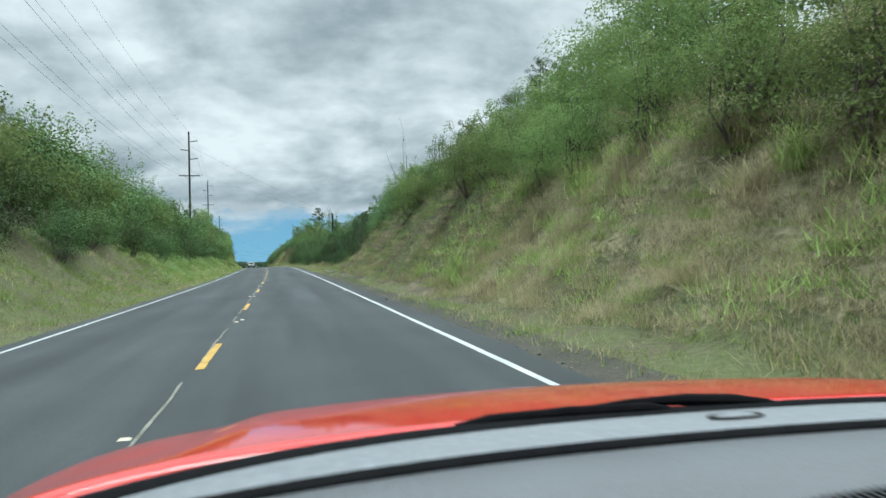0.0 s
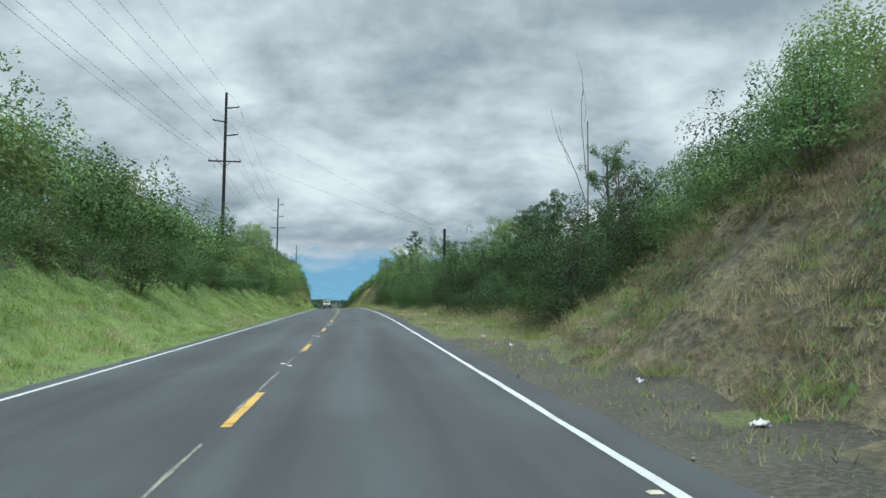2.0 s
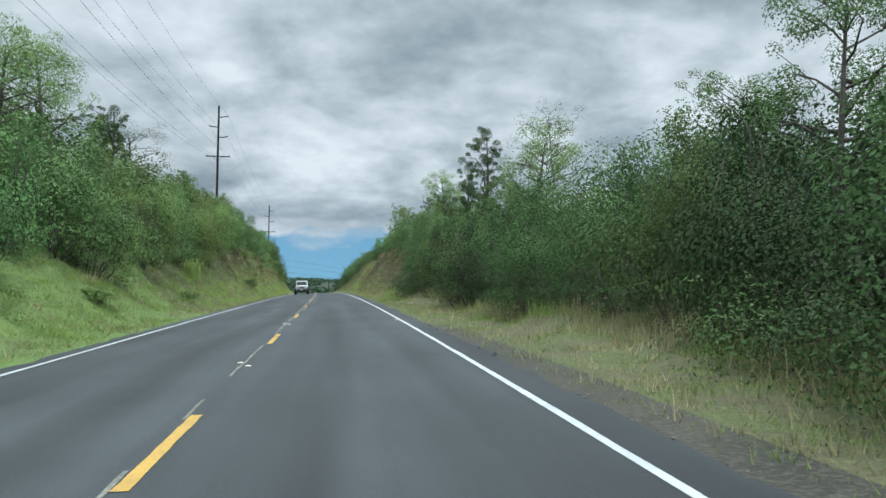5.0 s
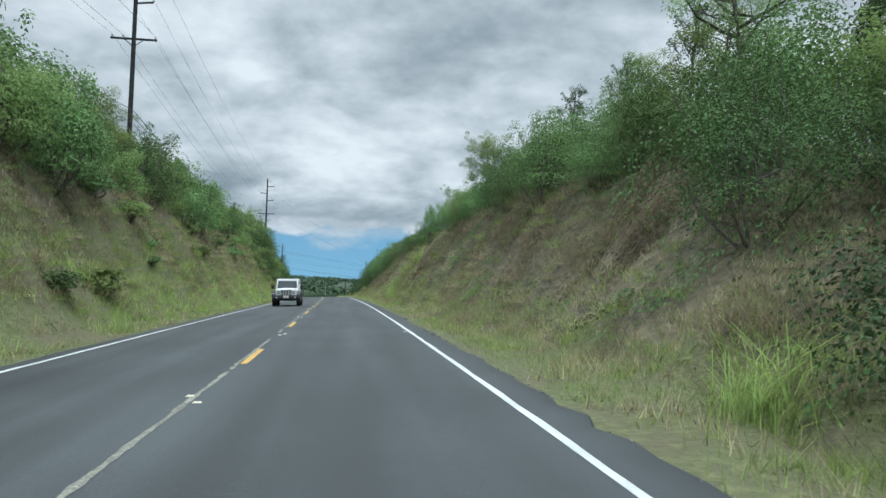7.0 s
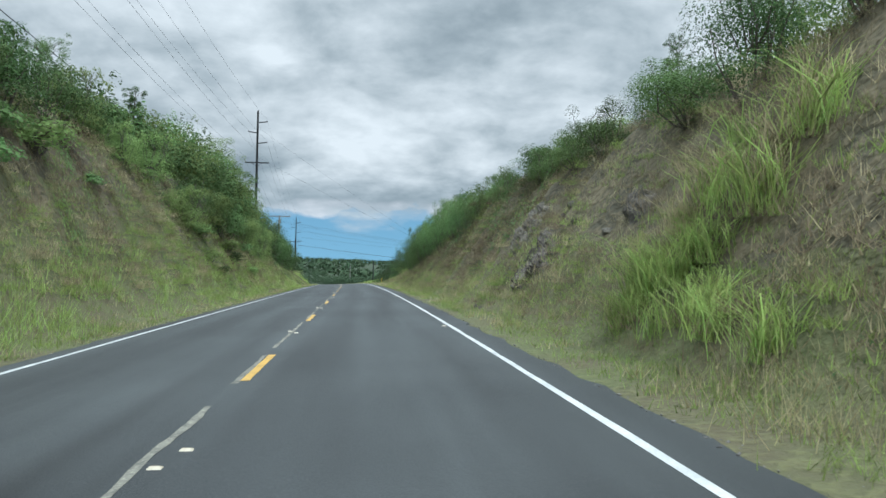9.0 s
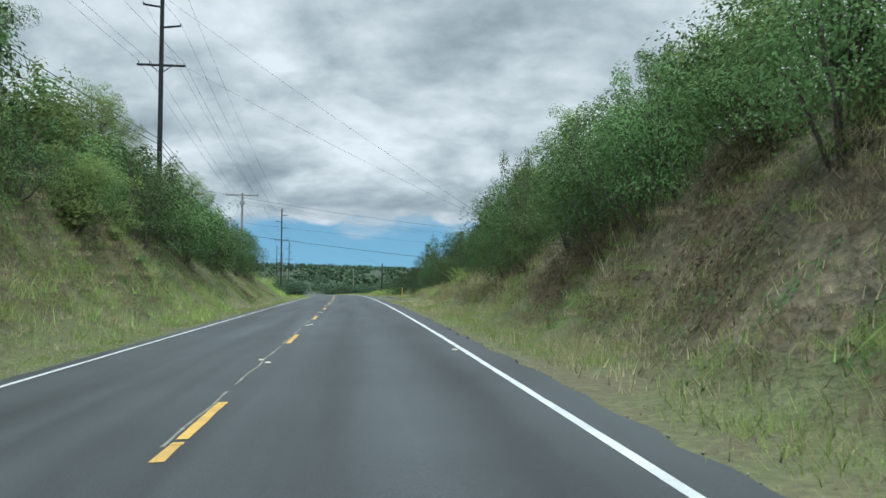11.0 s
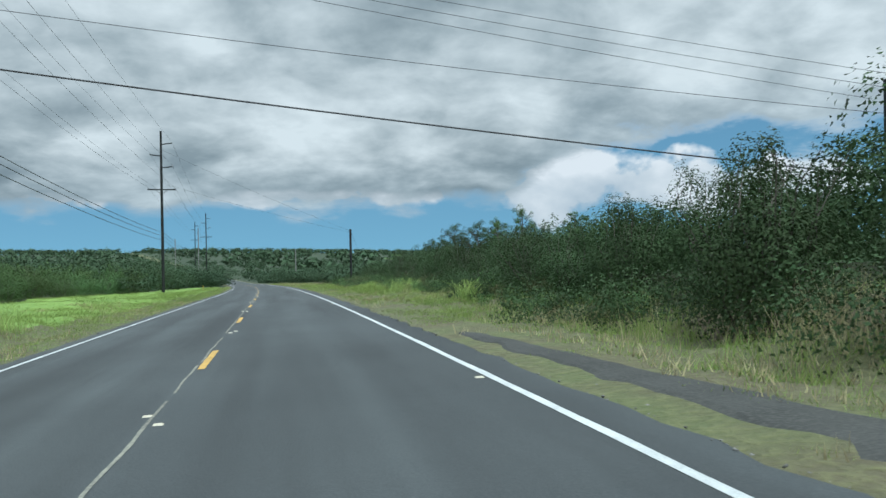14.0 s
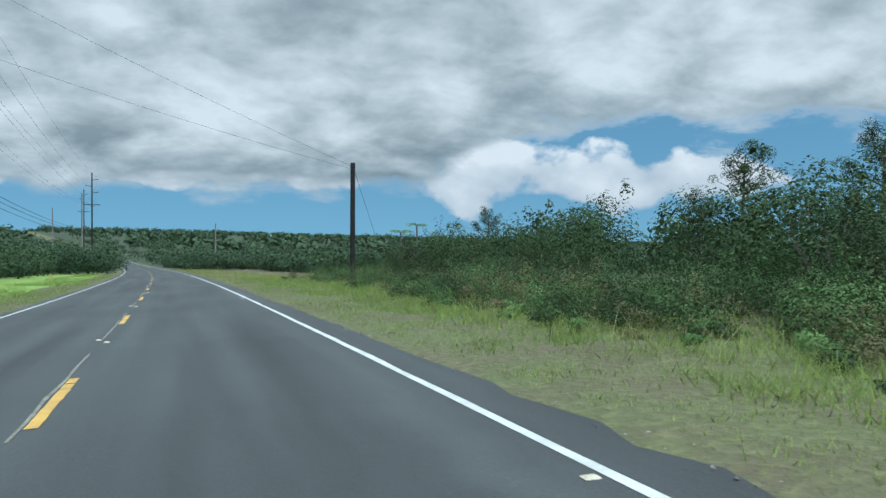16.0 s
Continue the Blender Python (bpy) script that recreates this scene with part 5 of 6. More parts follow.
def build_lines():
    ties = [transmission_pole(*p) for p in POLES]
    for a, b in zip(ties, ties[1:]):
        for k in range(6):
            wire(a[k], b[k], 1.6, 0.009, "thin overhead power line between the poles")
        for k in range(6, 9):
            wire(a[k], b[k], 1.3, 0.022, "black communication cable slung between the poles", "communication_cable", "communication cables")
    # Guys over the road to short poles on the other side.
    for k, s, n, top in ((1, 134.1, 11.2, 9.0), (3, 341.3, 11.3, 6.6), (4, 464.0, 11.6, 7.4)):
        head = stub_pole(s, n, top)
        for drop in (2.2, 6.2):
            wire(ties[k][9] - Vector((0, 0, drop)), head - Vector((0, 0, 0.15 + drop * 0.04)), 0.25, 0.008, "thin steel guy wire over the road", "guy_wire", "guy wires")
        wire(head - Vector((0, 0, 0.2)), place(s + 3.0, n + 3.2), 0.02, 0.01, "thin steel guy wire down to the ground", "guy_wire", "guy wires")
    wire(at_height(339.8, -11.5, 8.3), at_height(341.3, 11.2, 5.4), 0.3, 0.008, "thin cable slung over the road", "guy_wire", "guy wires")
    # The weathered pole with one broad crossarm, and what it carries over the road.
    root, head = utility_pole(387.2, -11.8, 13.2, "weathered grey wooden utility pole with one broad crossarm", WOOD_GREY)
    ax = across(387.2)
    a = head - Vector((0, 0, 0.25))
    obj("crossarm", *box_between(a - ax * 2.05, a + ax * 2.05, 0.12, 0.15), WOOD_GREY, root)
    for sign in (-1, 1):
        obj("brace", *box_between(a + ax * sign * 0.9, a - Vector((0, 0, 0.6)), 0.04, 0.05), METAL_GREY, root)
    for k in (-1.95, -1.1, 1.1, 1.95):
        tagged(obj("insulator", *insulator(a + ax * k + Vector((0, 0, 0.07)), 0.3, 0.07), CERAMIC, root), "grey ceramic insulator")
    tagged(obj("bracket", *box_between(a - Vector((0, 0, 1.0)) - ax * 0.3, a - Vector((0, 0, 1.0)) + ax * 0.3, 0.3, 0.5), METAL_GREY, root), "dark steel bracket")
    tagged(obj("cutout", *box_between(a - Vector((0, 0, 1.1)) - ax * 0.62, a - Vector((0, 0, 1.6)) - ax * 0.5, 0.12, 0.16), CERAMIC, root), "grey fuse cutout")
    tagged(obj("splice_case", *tube([a - Vector((0, 0, 5.0)) + ax * 0.2, a - Vector((0, 0, 5.1)) + ax * 0.9], [0.09, 0.07], 8), CABLE, root), "black cable splice case")
    far_head = at_height(387.0, 22.0, 7.7)
    foot = place(387.0, 22.0, -0.6)
    pole = new("utility_pole")
    obj("shaft", *tube([foot, far_head], [0.18, 0.14], 12), WOOD_DARK, pole)
    tagged(pole, "dark wooden utility pole hidden among the trees", "utility pole", "utility poles")
    for k in (-0.4, 0.0, 0.4):
        wire(a - Vector((0, 0, 0.95 + 0.5 * k)), far_head - Vector((0, 0, 0.3 + 0.6 * k)) + Vector((0, 2 * k, 0)), 0.25, 0.009, "thin overhead power line across the road")
    wire(a - Vector((0, 0, 3.5)), far_head - Vector((0, 0, 1.2)), 0.2, 0.010, "thin overhead power line across the road")
    wire(a - Vector((0, 0, 5.05)), far_head - Vector((0, 0, 3.4)), 0.15, 0.026, "thick black communication cable across the road", "communication_cable", "communication cables")
    wire(a - Vector((0, 0, 1.0)), place(381.0, -15.5), 0.02, 0.012, "thin steel guy wire down to the ground", "guy_wire", "guy wires")
    # A pale thin pole far along the right-hand verge, and one on the left.
    for s, n, top, wood in ((587.4, 13.9, 9.6, WOOD_GREY), (615, -12.5, 17.5, WOOD_GREY), (640, -20, 15.5, WOOD_GREY)):
        utility_pole(s, n, top, "thin pale utility pole far along the road", wood)


build_lines()


# ---- roadside things ----
for s, n, z in PAPAYAS:
    papaya_tree(s, n, z)
POST_YELLOW = material("yellow_marker_plastic", (0.58, 0.38, 0.05), (0.46, 0.30, 0.05), 0.5, 3, 30, 0.1)
TRASH_WHITE = material("crumpled_white_litter", (0.6, 0.62, 0.63), (0.45, 0.47, 0.5), 0.6, 8, 30, 0.2)


def marker_post(s, n, height=1.35):
    root = new("marker_post")
    p = place(s, n, -0.4)
    z = [(-0.1, 0.034), (0.75, 0.034), (0.9, 0.043), (height, 0.043), (height + 0.03, 0.034)]
    v, f = [], []
    for dz, w in z:
        v += [p + Vector((-w, -0.012, dz)), p + Vector((w, -0.012, dz)), p + Vector((w, 0.012, dz)), p + Vector((-w, 0.012, dz))]
    for k in range(len(z) - 1):
        for q in range(4):
            r = (q + 1) % 4
            f.append((4 * k + q, 4 * k + r, 4 * k + 4 + r, 4 * k + 4 + q))
    f.append(tuple(range(4 * len(z) - 4, 4 * len(z))))
    obj("blade", v, f, POST_YELLOW, root)
    return tagged(root, "flat yellow plastic marker post in the verge grass", "marker post", "marker posts")


for s, n in ((360.3, 6.62), (491.0, -8.0)):
    marker_post(s, n, 1.28)


def rock(seed, size):
    """An angular block with broken faces."""
    rng = np.random.default_rng(seed)
    bm = bmesh.new()
    for q in rng.normal(size=(26, 3)):
        q = q / np.linalg.norm(q) * (0.75 + 0.3 * rng.random())
        bm.verts.new((q[0] * size * 1.2, q[1] * size * 0.8, q[2] * size * 0.75))
    bmesh.ops.convex_hull(bm, input=bm.verts)
    bmesh.ops.delete(bm, geom=[v for v in bm.verts if not v.link_faces], context="VERTS")
    bmesh.ops.bevel(bm, geom=list(bm.edges), offset=size * 0.03, segments=1, affect="EDGES")
    return part("rock", bm, ROCK)


def outcrop(s0, n0, length, width, seed):
    """A broken lava face standing out of the bank: blocks of uneven height with cracks between."""
    rows, w = int(length / 0.06), int(width / 0.05)
    v, f = [], []
    for i in range(rows + 1):
        for j in range(w + 1):
            a, b = 2 * i / rows - 1, 2 * j / w - 1
            s, n = s0 + a * length / 2 + 0.5 * b, n0 + b * width / 2
            near, cells = noise.voronoi((s * 1.5, n * 2.1, seed))
            fine, _ = noise.voronoi((s * 4.2, n * 5.0, seed))
            block = noise.cell(Vector(cells[0]) * 7.3)
            rough = 1 - a * a - b * b + 0.55 * noise.noise((s * 1.1, n * 1.3, seed + 2.0))
            out = smooth01(rough * 1.6) * (0.08 + 0.26 * abs(block)) - 0.16 * smooth01(1 - (near[1] - near[0]) * 5) - 0.10 * smooth01(1 - (fine[1] - fine[0]) * 3) + 0.07 * noise.noise((s * 6.0, n * 6.0, seed))
            base = place(s, n)
            out = out if rough > 0 else -0.25
            x, y, z = at_road(s, n - 0.75 * out)
            v.append((float(x), float(y), base.z + 0.55 * out))
    for i in range(rows):
        for j in range(w):
            q = i * (w + 1) + j
            f.append((q, q + 1, q + w + 2, q + w + 1))
    ob = obj("rock_outcrop", v, f, ROCK)
    return tagged(ob, "dark broken lava outcrop showing through the cut bank", "rock", "bank rocks")


for k, (s, n, length, width) in enumerate(((260.8, 7.75, 4.6, 1.3), (255.6, 6.75, 4.2, 1.5), (249.5, 7.9, 1.6, 0.9))):
    outcrop(s, n, length, width, 3.0 + k)
ROCKS = [rock(k, 0.6) for k in range(6)]
rng = np.random.default_rng(17)
for k in range(34):
    s, n, z = 257.5 + 3.2 * rng.normal(), 6.7 + 0.7 * rng.normal(), 0.12 + 0.28 * rng.random() ** 2
    ob = copy_thing(ROCKS[k % 6], Matrix.Identity(4))
    ob.matrix_basis = Matrix.Translation(place(s, max(5.5, n), -0.1 * z)) @ Matrix.Rotation(rng.normal() * 0.3, 4, "Y") @ Matrix.Rotation(1.6 + rng.normal() * 0.5, 4, "Z") @ Matrix.Diagonal((z, z, z, 1))
    tagged(ob, "dark lava rock showing in the cut bank", "rock", "bank rocks")
for ob in ROCKS:
    drop_source(ob)
noise.seed_set(1)


def litter(s, n, w, seed):
    """A crumpled scrap."""
    rng = np.random.default_rng(seed)
    p = place(s, n, 0.03)
    g = 5
    v = [p + Vector((w * (i / g - 0.5) + rng.normal() * 0.01, w * 0.7 * (j / g - 0.5), 0.05 + rng.normal() * 0.025)) for i in range(g + 1) for j in range(g + 1)]
    f = [(i * (g + 1) + j, (i + 1) * (g + 1) + j, (i + 1) * (g + 1) + j + 1, i * (g + 1) + j + 1) for i in range(g) for j in range(g)]
    ob = obj("litter", v, f, TRASH_WHITE)
    m = ob.modifiers.new("thick", "SOLIDIFY")
    m.thickness = 0.006
    return tagged(ob, "crumpled white scrap lying on the verge", "litter", "verge litter")


for k, (s, n, w) in enumerate(((58.2, 5.6, 0.17), (62.0, 5.7, 0.11), (67.0, 5.8, 0.12), (71.0, 5.5, 0.1), (77.0, 5.7, 0.12), (101.0, 5.9, 0.14), (104.5, 6.2, 0.16), (113.0, 6.4, 0.12))):
    litter(s, n, w, k)


# ---- asphalt apron beside the right lane ----
def apron(s0, s1):
    ss = np.arange(s0, s1, 0.35)
    v, f = [], []
    for s in ss:
        q = math.sin(math.pi * (s - s0) / (s1 - s0)) ** 0.4
        mid = float(apron_line(s))
        i = mid - (0.55 + 0.3 * noise.noise((s * 0.9, 3.0, 9.0)) + 0.14 * noise.noise((s * 3.1, 1.0, 9.0))) * q
        o = mid + (0.8 + 0.3 * noise.noise((s * 0.8, 0.0, 9.0)) + 0.16 * noise.noise((s * 2.9, 5.0, 9.0))) * q
        for t in range(5):
            v.append(place(s, i + (o - i) * t / 4, (-0.06, 0.015, 0.028, 0.015, -0.06)[t] + 0.02 * noise.noise((s * 1.1, t * 0.9, 3.0))))
    for i in range(len(ss) - 1):
        for t in range(4):
            a = i * 5 + t
            f.append((a, a + 1, a + 6, a + 5))
    ob = obj("apron", v, f, ASPHALT_OLD)
    return tagged(ob, "crumbling old asphalt strip beside the lane", "pavement", kind="structure")


apron(*APRON)


# ---- vehicles ----
BODY_WHITE = material("white_car_paint", (0.62, 0.64, 0.65), (0.58, 0.6, 0.61), 0.28, 1.0, 30, 0, spec=0.5)
BODY_RED = material("red_car_paint", (0.52, 0.035, 0.028), (0.49, 0.032, 0.026), 0.07, 1.0, 30, 0, spec=0.6, third=(0.5, 0.036, 0.029))
PLASTIC_BLACK = material("black_plastic_trim", (0.018, 0.019, 0.02), (0.012, 0.012, 0.013), 0.55, 4, 60, 0.15, third=(0.03, 0.031, 0.033))
RUBBER = material("black_rubber", (0.007, 0.0075, 0.008), (0.005, 0.005, 0.006), 0.9, 5, 60, 0.1, third=(0.01, 0.01, 0.011), spec=0.05)
TYRE = material("tyre_rubber", (0.02, 0.02, 0.02), (0.014, 0.014, 0.014), 0.85, 6, 50, 0.3, third=(0.04, 0.04, 0.04))
RIM_DARK = material("dark_alloy", (0.05, 0.052, 0.055), None, 0.4, 5, 30, 0, metal=0.6)
GLASS_DARK = material("tinted_glass", (0.028, 0.036, 0.038), (0.026, 0.033, 0.036), 0.04, 0.5, 1, 0, spec=0.35, third=(0.028, 0.036, 0.038))
LAMP_CLEAR = material("headlight_lens", (0.55, 0.57, 0.58), (0.4, 0.42, 0.43), 0.12, 8, 40, 0.1, spec=0.7)
PLATE = material("plate_white", (0.6, 0.62, 0.6), (0.5, 0.52, 0.5), 0.5, 6, 40, 0)
DASH_GREY = material("grey_soft_dashboard", (0.15, 0.157, 0.165), (0.13, 0.136, 0.142), 0.7, 3, 90, 0.3, third=(0.14, 0.145, 0.15))
COWL_GREY = material("pale_grey_cowl", (0.20, 0.21, 0.22), (0.17, 0.18, 0.19), 0.5, 3, 60, 0.15)


def loft(rows, close=False):
    """A skin over rows of points with equal counts."""
    w = len(rows[0])
    v = [p for r in rows for p in r]
    f = []
    for i in range(len(rows) - 1):
        for j in range(w if close else w - 1):
            k = (j + 1) % w
            f.append((i * w + j, i * w + k, (i + 1) * w + k, (i + 1) * w + j))
    return v, f


def solid(name, vf, mat, parent, thick=0.0, bevel=0.0, smooth=False, label=""):
    ob = obj(name, *vf, mat, parent, smooth)
    if thick:
        m = ob.modifiers.new("thick", "SOLIDIFY")
        m.thickness, m.offset = thick, -1
    if bevel:
        m = ob.modifiers.new("edge", "BEVEL")
        m.width, m.segments = bevel, 2
    if label:
        tagged(ob, label)
    return ob


def disc(cx, cy, cz, r, depth, axis="x", sides=24):
    d = Vector((1, 0, 0)) if axis == "x" else Vector((0, 1, 0))
    c = Vector((cx, cy, cz))
    return tube([c - d * depth / 2, c - d * depth * 0.46, c + d * depth * 0.46, c + d * depth / 2], [r * 0.93, r, r, r * 0.93], sides)


def wheel(parent, x, y, r, width):
    w = new("wheel")
    w.parent = parent
    solid("tyre", disc(x, y, r, r, width), TYRE, w, smooth=False)
    out = math.copysign(1, x)
    solid("rim", disc(x + out * width * 0.47, y, r, r * 0.6, 0.05), RIM_DARK, w)
    for k in range(5):
        a = k * 2 * math.pi / 5
        solid("spoke", box_between((x + out * width * 0.52, y, r), (x + out * width * 0.52, y + math.cos(a) * r * 0.55, r + math.sin(a) * r * 0.55), 0.03, 0.07), METAL_GREY, w)
    return w


def offroad_car():
    """A boxy white four-door off-road car whose nose is at y = 0 and points to -y."""
    car = new("off_road_car")
    # Tub with doors, from the firewall to the tail.
    solid("body", join(box(0, 3.0, 0.83, 1.56, 3.3, 0.66)), BODY_WHITE, car, bevel=0.05)
    rows = []
    for y, half, z0, z1 in ((0.26, 0.60, 0.66, 1.08), (0.30, 0.66, 0.62, 1.12), (0.75, 0.70, 0.62, 1.17), (1.42, 0.75, 0.62, 1.20)):
        rows.append([(-half, y, z0), (-half, y, z1 - 0.08), (-half + 0.09, y, z1), (0, y, z1 + 0.025), (half - 0.09, y, z1), (half, y, z1 - 0.08), (half, y, z0)])
    solid("hood", loft(rows), BODY_WHITE, car, thick=0.02, smooth=False)
    solid("hood_bulge", loft([[(-w, y, z), (-w * 0.8, y, z + 0.03), (0, y, z + 0.045), (w * 0.8, y, z + 0.03), (w, y, z)] for y, w, z in ((0.32, 0.30, 1.10), (0.5, 0.36, 1.15), (1.0, 0.42, 1.175), (1.42, 0.46, 1.19))]), BODY_WHITE, car, thick=0.02, smooth=True)
    for sx in (-1, 1):
        solid("latch", box(sx * 0.60, 0.42, 1.135, 0.05, 0.10, 0.05), PLASTIC_BLACK, car, bevel=0.01, label="black hood latch")
    solid("grille", box(0, 0.245, 0.885, 1.34, 0.06, 0.52), BODY_WHITE, car, bevel=0.03)
    for k in range(7):
        solid("slot", box((k - 3) * 0.105, 0.212, 0.885, 0.074, 0.02, 0.40), PLASTIC_BLACK, car, bevel=0.008, label="dark vertical grille slot")
    for sx in (-1, 1):
        lamp = solid("headlight", disc(sx * 0.50, 0.205, 0.92, 0.112, 0.05, "y"), RIM_DARK, car, label="round headlight with a dark reflector")
        solid("lens", disc(sx * 0.50, 0.192, 0.925, 0.062, 0.04, "y"), LAMP_CLEAR, lamp, label="clear round lens")
        ring = [Vector((sx * 0.50 + 0.112 * math.cos(a), 0.182, 0.92 + 0.112 * math.sin(a))) for a in np.linspace(0, 2 * math.pi, 29)]
        solid("ring", tube(ring, [0.012] * 29, 6, False), METAL_GREY, lamp, label="bright metal ring")
        solid("fog_lamp", disc(sx * 0.60, -0.085, 0.59, 0.05, 0.04, "y", 16), LAMP_CLEAR, car, label="small round fog lamp")
        rows = [[(sx * x, y, z) for x, z in ((0.70, z1), (0.80, z1 + 0.02), (0.93, z1), (0.94, z1 - 0.09), (0.90, z1 - 0.10))] for y, z1 in ((0.22, 0.74), (0.34, 0.90), (0.62, 0.985), (1.05, 0.985), (1.32, 0.86), (1.45, 0.62))]
        solid("fender", loft(rows), PLASTIC_BLACK, car, thick=0.03)
        solid("turn_signal", box(sx * 0.82, 0.27, 0.86, 0.16, 0.04, 0.05), LAMP_CLEAR, car, bevel=0.01)
        rows = [[(sx * x, y, z) for x, z in ((0.76, z1), (0.84, z1 + 0.01), (0.93, z1 - 0.01), (0.94, z1 - 0.1))] for y, z1 in ((3.2, 0.66), (3.34, 0.9), (3.6, 0.99), (4.0, 0.99), (4.28, 0.88), (4.4, 0.66))]
        solid("fender", loft(rows), PLASTIC_BLACK, car, thick=0.03)
        solid("mirror", box(sx * 0.97, 1.62, 1.27, 0.22, 0.11, 0.24), PLASTIC_BLACK, car, bevel=0.03, label="black door mirror")
        for y0, y1 in ((1.68, 2.55), (2.65, 3.4)):
            door = solid("door", box(sx * 0.785, (y0 + y1) / 2, 0.86, 0.03, y1 - y0, 0.56), BODY_WHITE, car, bevel=0.012)
            solid("handle", box(sx * 0.815, y1 - 0.13, 1.02, 0.03, 0.16, 0.035), PLASTIC_BLACK, door, bevel=0.008, label="black door handle")
            solid("side_window", box(sx * 0.735, (y0 + y1) / 2 + 0.03, 1.44, 0.02, y1 - y0 - 0.10, 0.42), GLASS_DARK, car)
        solid("side_window", box(sx * 0.735, 3.95, 1.44, 0.02, 0.9, 0.42), GLASS_DARK, car)
        for a, b in (((sx * 0.73, 1.50, 1.17), (sx * 0.66, 1.80, 1.76)), ((sx * 0.75, 2.60, 1.15), (sx * 0.70, 2.62, 1.76)), ((sx * 0.75, 3.45, 1.15), (sx * 0.70, 3.45, 1.76)), ((sx * 0.75, 4.55, 1.15), (sx * 0.70, 4.45, 1.76))):
            solid("pillar", box_between(a, b, 0.05, 0.08), BODY_WHITE, car)
        solid("step", box(sx * 0.84, 2.45, 0.46, 0.12, 1.6, 0.05), PLASTIC_BLACK, car, bevel=0.015)
        for y in (0.83, 3.83):
            wheel(car, sx * 0.80, y, 0.40, 0.26)
    solid("windshield", ([(-0.66, 1.50, 1.20), (0.66, 1.50, 1.20), (0.61, 1.76, 1.70), (-0.61, 1.76, 1.70)], [(0, 1, 2, 3)]), GLASS_DARK, car, thick=0.012)
    solid("windshield_frame", join(box_between((-0.72, 1.47, 1.18), (0.72, 1.47, 1.18), 0.06, 0.06), box_between((-0.67, 1.78, 1.75), (0.67, 1.78, 1.75), 0.07, 0.09)), BODY_WHITE, car)
    solid("roof", box(0, 3.15, 1.80, 1.44, 2.80, 0.09), BODY_WHITE, car, bevel=0.04)
    solid("tailgate", box(0, 4.62, 1.2, 1.44, 0.05, 1.1), BODY_WHITE, car, bevel=0.02)
    rows = [[(x, y, z) for y, z in ((0.18, 0.44), (-0.02 - 0.04 * (1 - abs(x)), 0.46), (-0.04 - 0.05 * (1 - abs(x)), 0.60), (-0.02 - 0.04 * (1 - abs(x)), 0.70), (0.2, 0.71))] for x in (-0.90, -0.82, -0.5, 0, 0.5, 0.82, 0.90)]
    solid("bumper", loft(rows), PLASTIC_BLACK, car, thick=0.04)
    plate = solid("number_plate", box(0.02, -0.145, 0.63, 0.33, 0.012, 0.165), PLATE, car, label="white plate with dark bars")
    for k in range(6):
        solid("bar", box(-0.10 + k * 0.048, -0.153, 0.62, 0.026, 0.006, 0.07), PLASTIC_BLACK, plate)
    solid("underbody", box(0, 2.3, 0.44, 1.1, 3.8, 0.16), PLASTIC_BLACK, car)
    for x in (-0.42, 0.2):
        solid("wiper", box_between((x, 1.475, 1.225), (x + 0.42, 1.485, 1.25), 0.02, 0.02), PLASTIC_BLACK, car)
    return tagged(car, "white boxy four-door off-road car in the oncoming lane", "car")


jeep = offroad_car()
s0, n0 = 232.7, -1.9
jeep.matrix_basis = Matrix.Translation(Vector(at_road(s0, n0, 0.0))) @ Matrix.Rotation(float(heading(s0)), 4, "Z") @ Matrix.Rotation(float(slope(s0)), 4, "X") @ Matrix.Rotation(-float(tilt(s0)), 4, "Y")


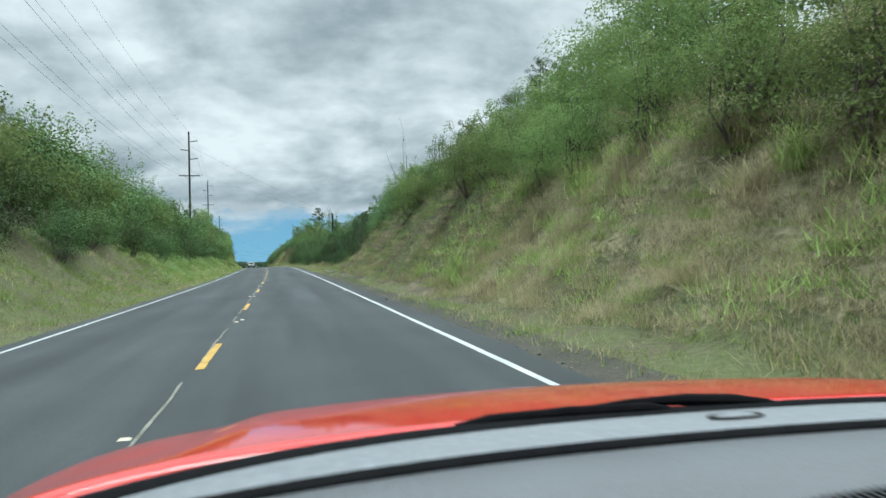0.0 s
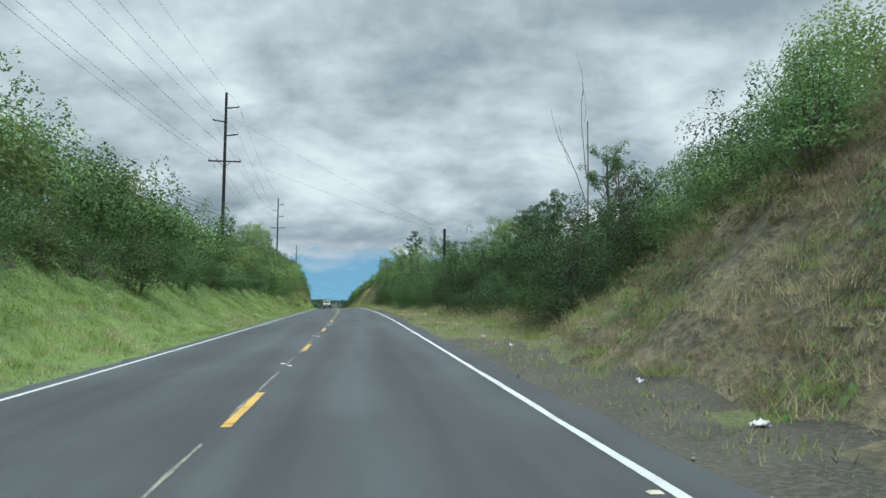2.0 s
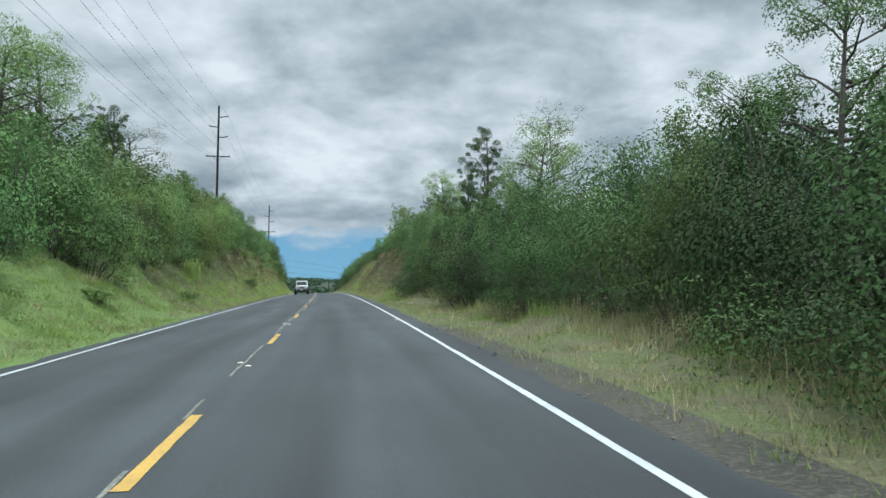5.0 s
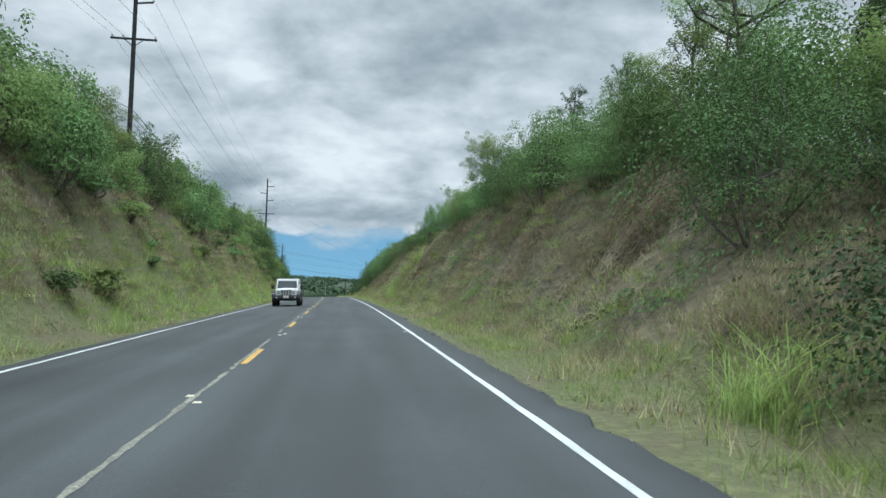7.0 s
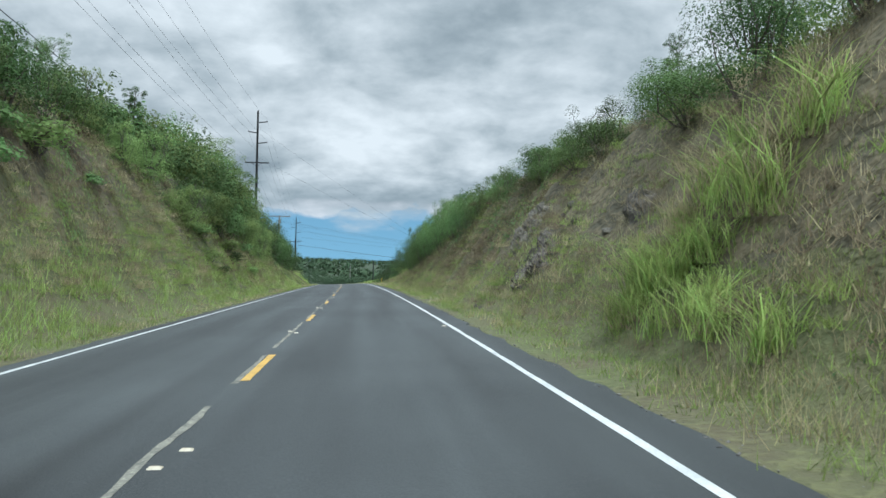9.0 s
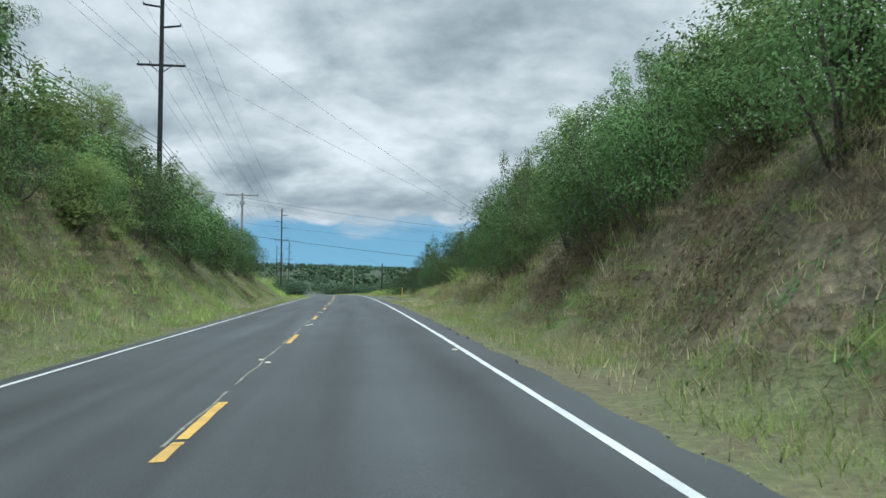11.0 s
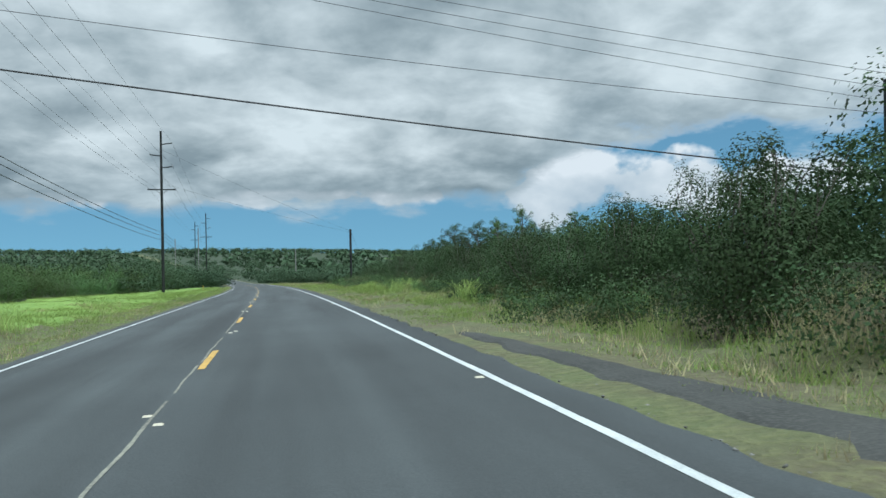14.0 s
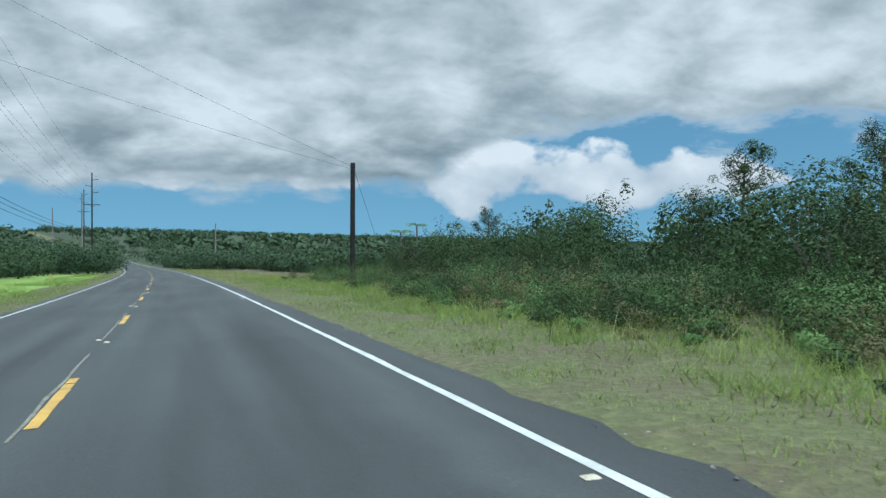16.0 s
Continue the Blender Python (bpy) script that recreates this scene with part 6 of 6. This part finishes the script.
def red_car():
    """The car that carries the camera, at the start of the walk; its glass is left out."""
    car = new("red_car")
    cx = 0.52

    def bow(x, y, z, sweep, lean, droop, power):
        """A line across the car that sweeps back and droops towards its ends."""
        return cx + x, y - sweep * x * x, z + lean * x - droop * abs(x) ** power

    # The hood, from its rear edge over the crest to the nose.
    rows = []
    for k in range(19):
        q = k / 18
        y = 1.02 + 1.22 * q
        z = 1.099 - 0.052 * (y - 1.02) - 0.083 * (y - 1.02) ** 2 - (1.1 * max(0.0, y - 1.86) ** 2)
        half = 0.93 + 0.12 * min(1.0, q * 2)
        row = []
        for j in range(61):
            x = (j / 30 - 1) * half
            ridge = 0.55 + 0.13 * (1 - q)
            crease = 0.016 * smooth01((ridge + 0.05 - abs(x)) / 0.10) - 0.016
            row.append(bow(x, y, z + crease * smooth01(q * 4), 0.22 + 0.1 * q, 0.006 + 0.007 * q, 0.12 - 0.06 * min(1.0, q * 1.6), 8))
        rows.append(row)
    solid("hood", loft(rows), BODY_RED, car, smooth=True, thick=0.012, label="glossy red hood with two soft creases")

    def band(name, mat, near, far, label="", half=0.86, rise=0.004, smooth=True):
        """A strip across the car between two bowed lines, slightly domed."""
        rs = []
        for t in range(7):
            q = t / 6
            y, z, sweep, droop = (a + (b - a) * q for a, b in zip(near, far))
            rs.append([bow((k / 20 - 1) * half, y, z + rise * math.sin(q * math.pi), sweep, 0.003, droop, 4) for k in range(41)])
        return solid(name, loft(rs), mat, car, thick=0.008, smooth=smooth, label=label)

    band("hood_lip", BODY_RED, (1.004, 1.097, 0.22, 0.06), (1.022, 1.0985, 0.22, 0.06), "rolled red rear edge of the hood", 0.9, 0.003)
    band("cowl", RUBBER, (0.928, 1.114, 0.22, 0.10), (0.975, 1.1135, 0.22, 0.085), rise=0.001)
    band("cowl_panel", COWL_GREY, (0.80, 1.119, 0.20, 0.06), (0.93, 1.114, 0.22, 0.10), "pale grey panel under the windshield", rise=0.002)
    band("seal", RUBBER, (0.768, 1.119, 0.20, 0.05), (0.798, 1.121, 0.20, 0.06), "black rubber seal along the windshield", rise=0.004)
    dash = band("dashboard", DASH_GREY, (0.16, 1.05, 0.06, 0.05), (0.768, 1.117, 0.20, 0.05), "grey soft-touch dashboard top", rise=0.012)
    # The loudspeaker cover let into the dashboard, with fine ribs.
    ribs = []
    for k in range(44):
        x = -0.19 + 0.38 * k / 43
        reach = 0.075 * math.sqrt(max(0.02, 1 - (x / 0.2) ** 2))
        ribs.append(box_between((cx + 0.02 + x, 0.50 - reach, 1.108), (cx + 0.02 + x, 0.50 + reach, 1.114), 0.0042, 0.007))
    solid("speaker_cover", join(*ribs), PLASTIC_BLACK, dash, label="ribbed dark loudspeaker cover")
    # Wiper: the blade and the end of the arm that lies over it.
    wiper = new("wiper")
    wiper.parent = car
    blade = [Vector((0.205, 0.962, 1.109)), Vector((0.25, 0.965, 1.114)), Vector((0.36, 0.966, 1.117)), Vector((0.47, 0.962, 1.117)), Vector((0.50, 0.958, 1.114))]
    solid("blade", tube(blade, [0.003, 0.0068, 0.0078, 0.0075, 0.004], 8), RUBBER, wiper, label="black rubber wiper blade")
    arm = [Vector((0.385, 0.985, 1.116)), Vector((0.45, 0.982, 1.121)), Vector((0.53, 0.976, 1.122)), Vector((0.60, 0.968, 1.119)), Vector((0.655, 0.962, 1.114))]
    solid("arm", tube(arm, [0.003, 0.0055, 0.0085, 0.0085, 0.004], 8), RUBBER, wiper, label="black wiper arm")
    # The small sensor housing: a dark rim round a pale dome.
    rim = [Vector((cx + 0.02 + 0.036 * math.cos(a), 0.862 + 0.012 * math.sin(a), 1.121)) for a in np.linspace(0, 2 * math.pi, 25)]
    solid("sensor_rim", tube(rim, [0.002] * 25, 6, False), PLASTIC_BLACK, car)
    dome = []
    for t in range(5):
        w = math.cos(t / 4 * math.pi / 2 * 0.97)
        dome.append([(cx + 0.02 + 0.033 * w * math.cos(a), 0.862 + 0.010 * w * math.sin(a), 1.119 + 0.006 * math.sin(t / 4 * math.pi / 2)) for a in np.linspace(0, 2 * math.pi, 24, False)])
    solid("sensor", loft(dome, True), COWL_GREY, car, smooth=True, label="small pale sensor housing")
    # Sides, tail, roof and pillars, none of them in view from the seat.
    for sx in (-1, 1):
        x = cx + sx * 1.0
        rs = [[(x - sx * 0.03, y, z1), (x, y, (z1 + 0.3) / 2), (x - sx * 0.05, y, 0.28)] for y, z1 in ((2.1, 0.66), (1.6, 0.78), (1.0, 0.86), (0.2, 1.02), (-1.0, 1.08), (-2.0, 1.06), (-2.25, 0.9))]
        solid("side", loft(rs), BODY_RED, car, thick=0.02)
        for a, b in (((x - sx * 0.0, 0.85, 1.06), (x - sx * 0.12, 0.15, 1.66)), ((x - sx * 0.06, -0.55, 1.08), (x - sx * 0.2, -0.5, 1.66)), ((x - sx * 0.06, -1.9, 1.08), (x - sx * 0.2, -1.4, 1.62))):
            solid("pillar", box_between(a, b, 0.06, 0.08), BODY_RED, car)
        for y in (1.35, -1.35):
            w = new("wheel")
            w.parent = car
            solid("tyre", disc(cx + sx * 0.80, y, 0.34, 0.34, 0.22), TYRE, w)
            solid("rim", disc(cx + sx * 0.91, y, 0.34, 0.21, 0.03), METAL_GREY, w)
    rs = [[(cx + (k / 6 - 1) * 0.70, y, z - 0.05 * (k / 6 - 1) ** 2) for k in range(13)] for y, z in ((0.25, 1.66), (-0.3, 1.71), (-1.0, 1.70), (-1.5, 1.64))]
    solid("roof", loft(rs), BODY_RED, car, thick=0.03)
    solid("tail", box(cx, -2.2, 0.75, 1.7, 0.12, 0.8), BODY_RED, car, bevel=0.05)
    solid("floor", box(cx, -0.1, 0.30, 1.6, 4.2, 0.08), PLASTIC_BLACK, car)
    sticker = solid("sticker", ([(-0.465, 0.93, 1.050), (-0.345, 0.945, 1.072), (-0.345, 0.935, 1.092), (-0.465, 0.92, 1.070)], [(0, 1, 2, 3)]), PLATE, car, thick=0.001, label="white label strip with dark bars")
    for k in range(9):
        x = -0.445 + 0.0105 * k
        z = 1.060 + 0.022 * (x + 0.465) / 0.12
        solid("bar", box(x, 0.924 + 0.125 * (x + 0.465), z, 0.004 + 0.003 * (k % 2), 0.001, 0.009), PLASTIC_BLACK, sticker)
    return tagged(car, "red car with a glossy hood and grey dashboard", "car")


red = red_car()
red.matrix_basis = Matrix.Translation(Vector(at_road(0.0, 1.08, 0.0))) @ Matrix.Rotation(float(heading(0.0)), 4, "Z")
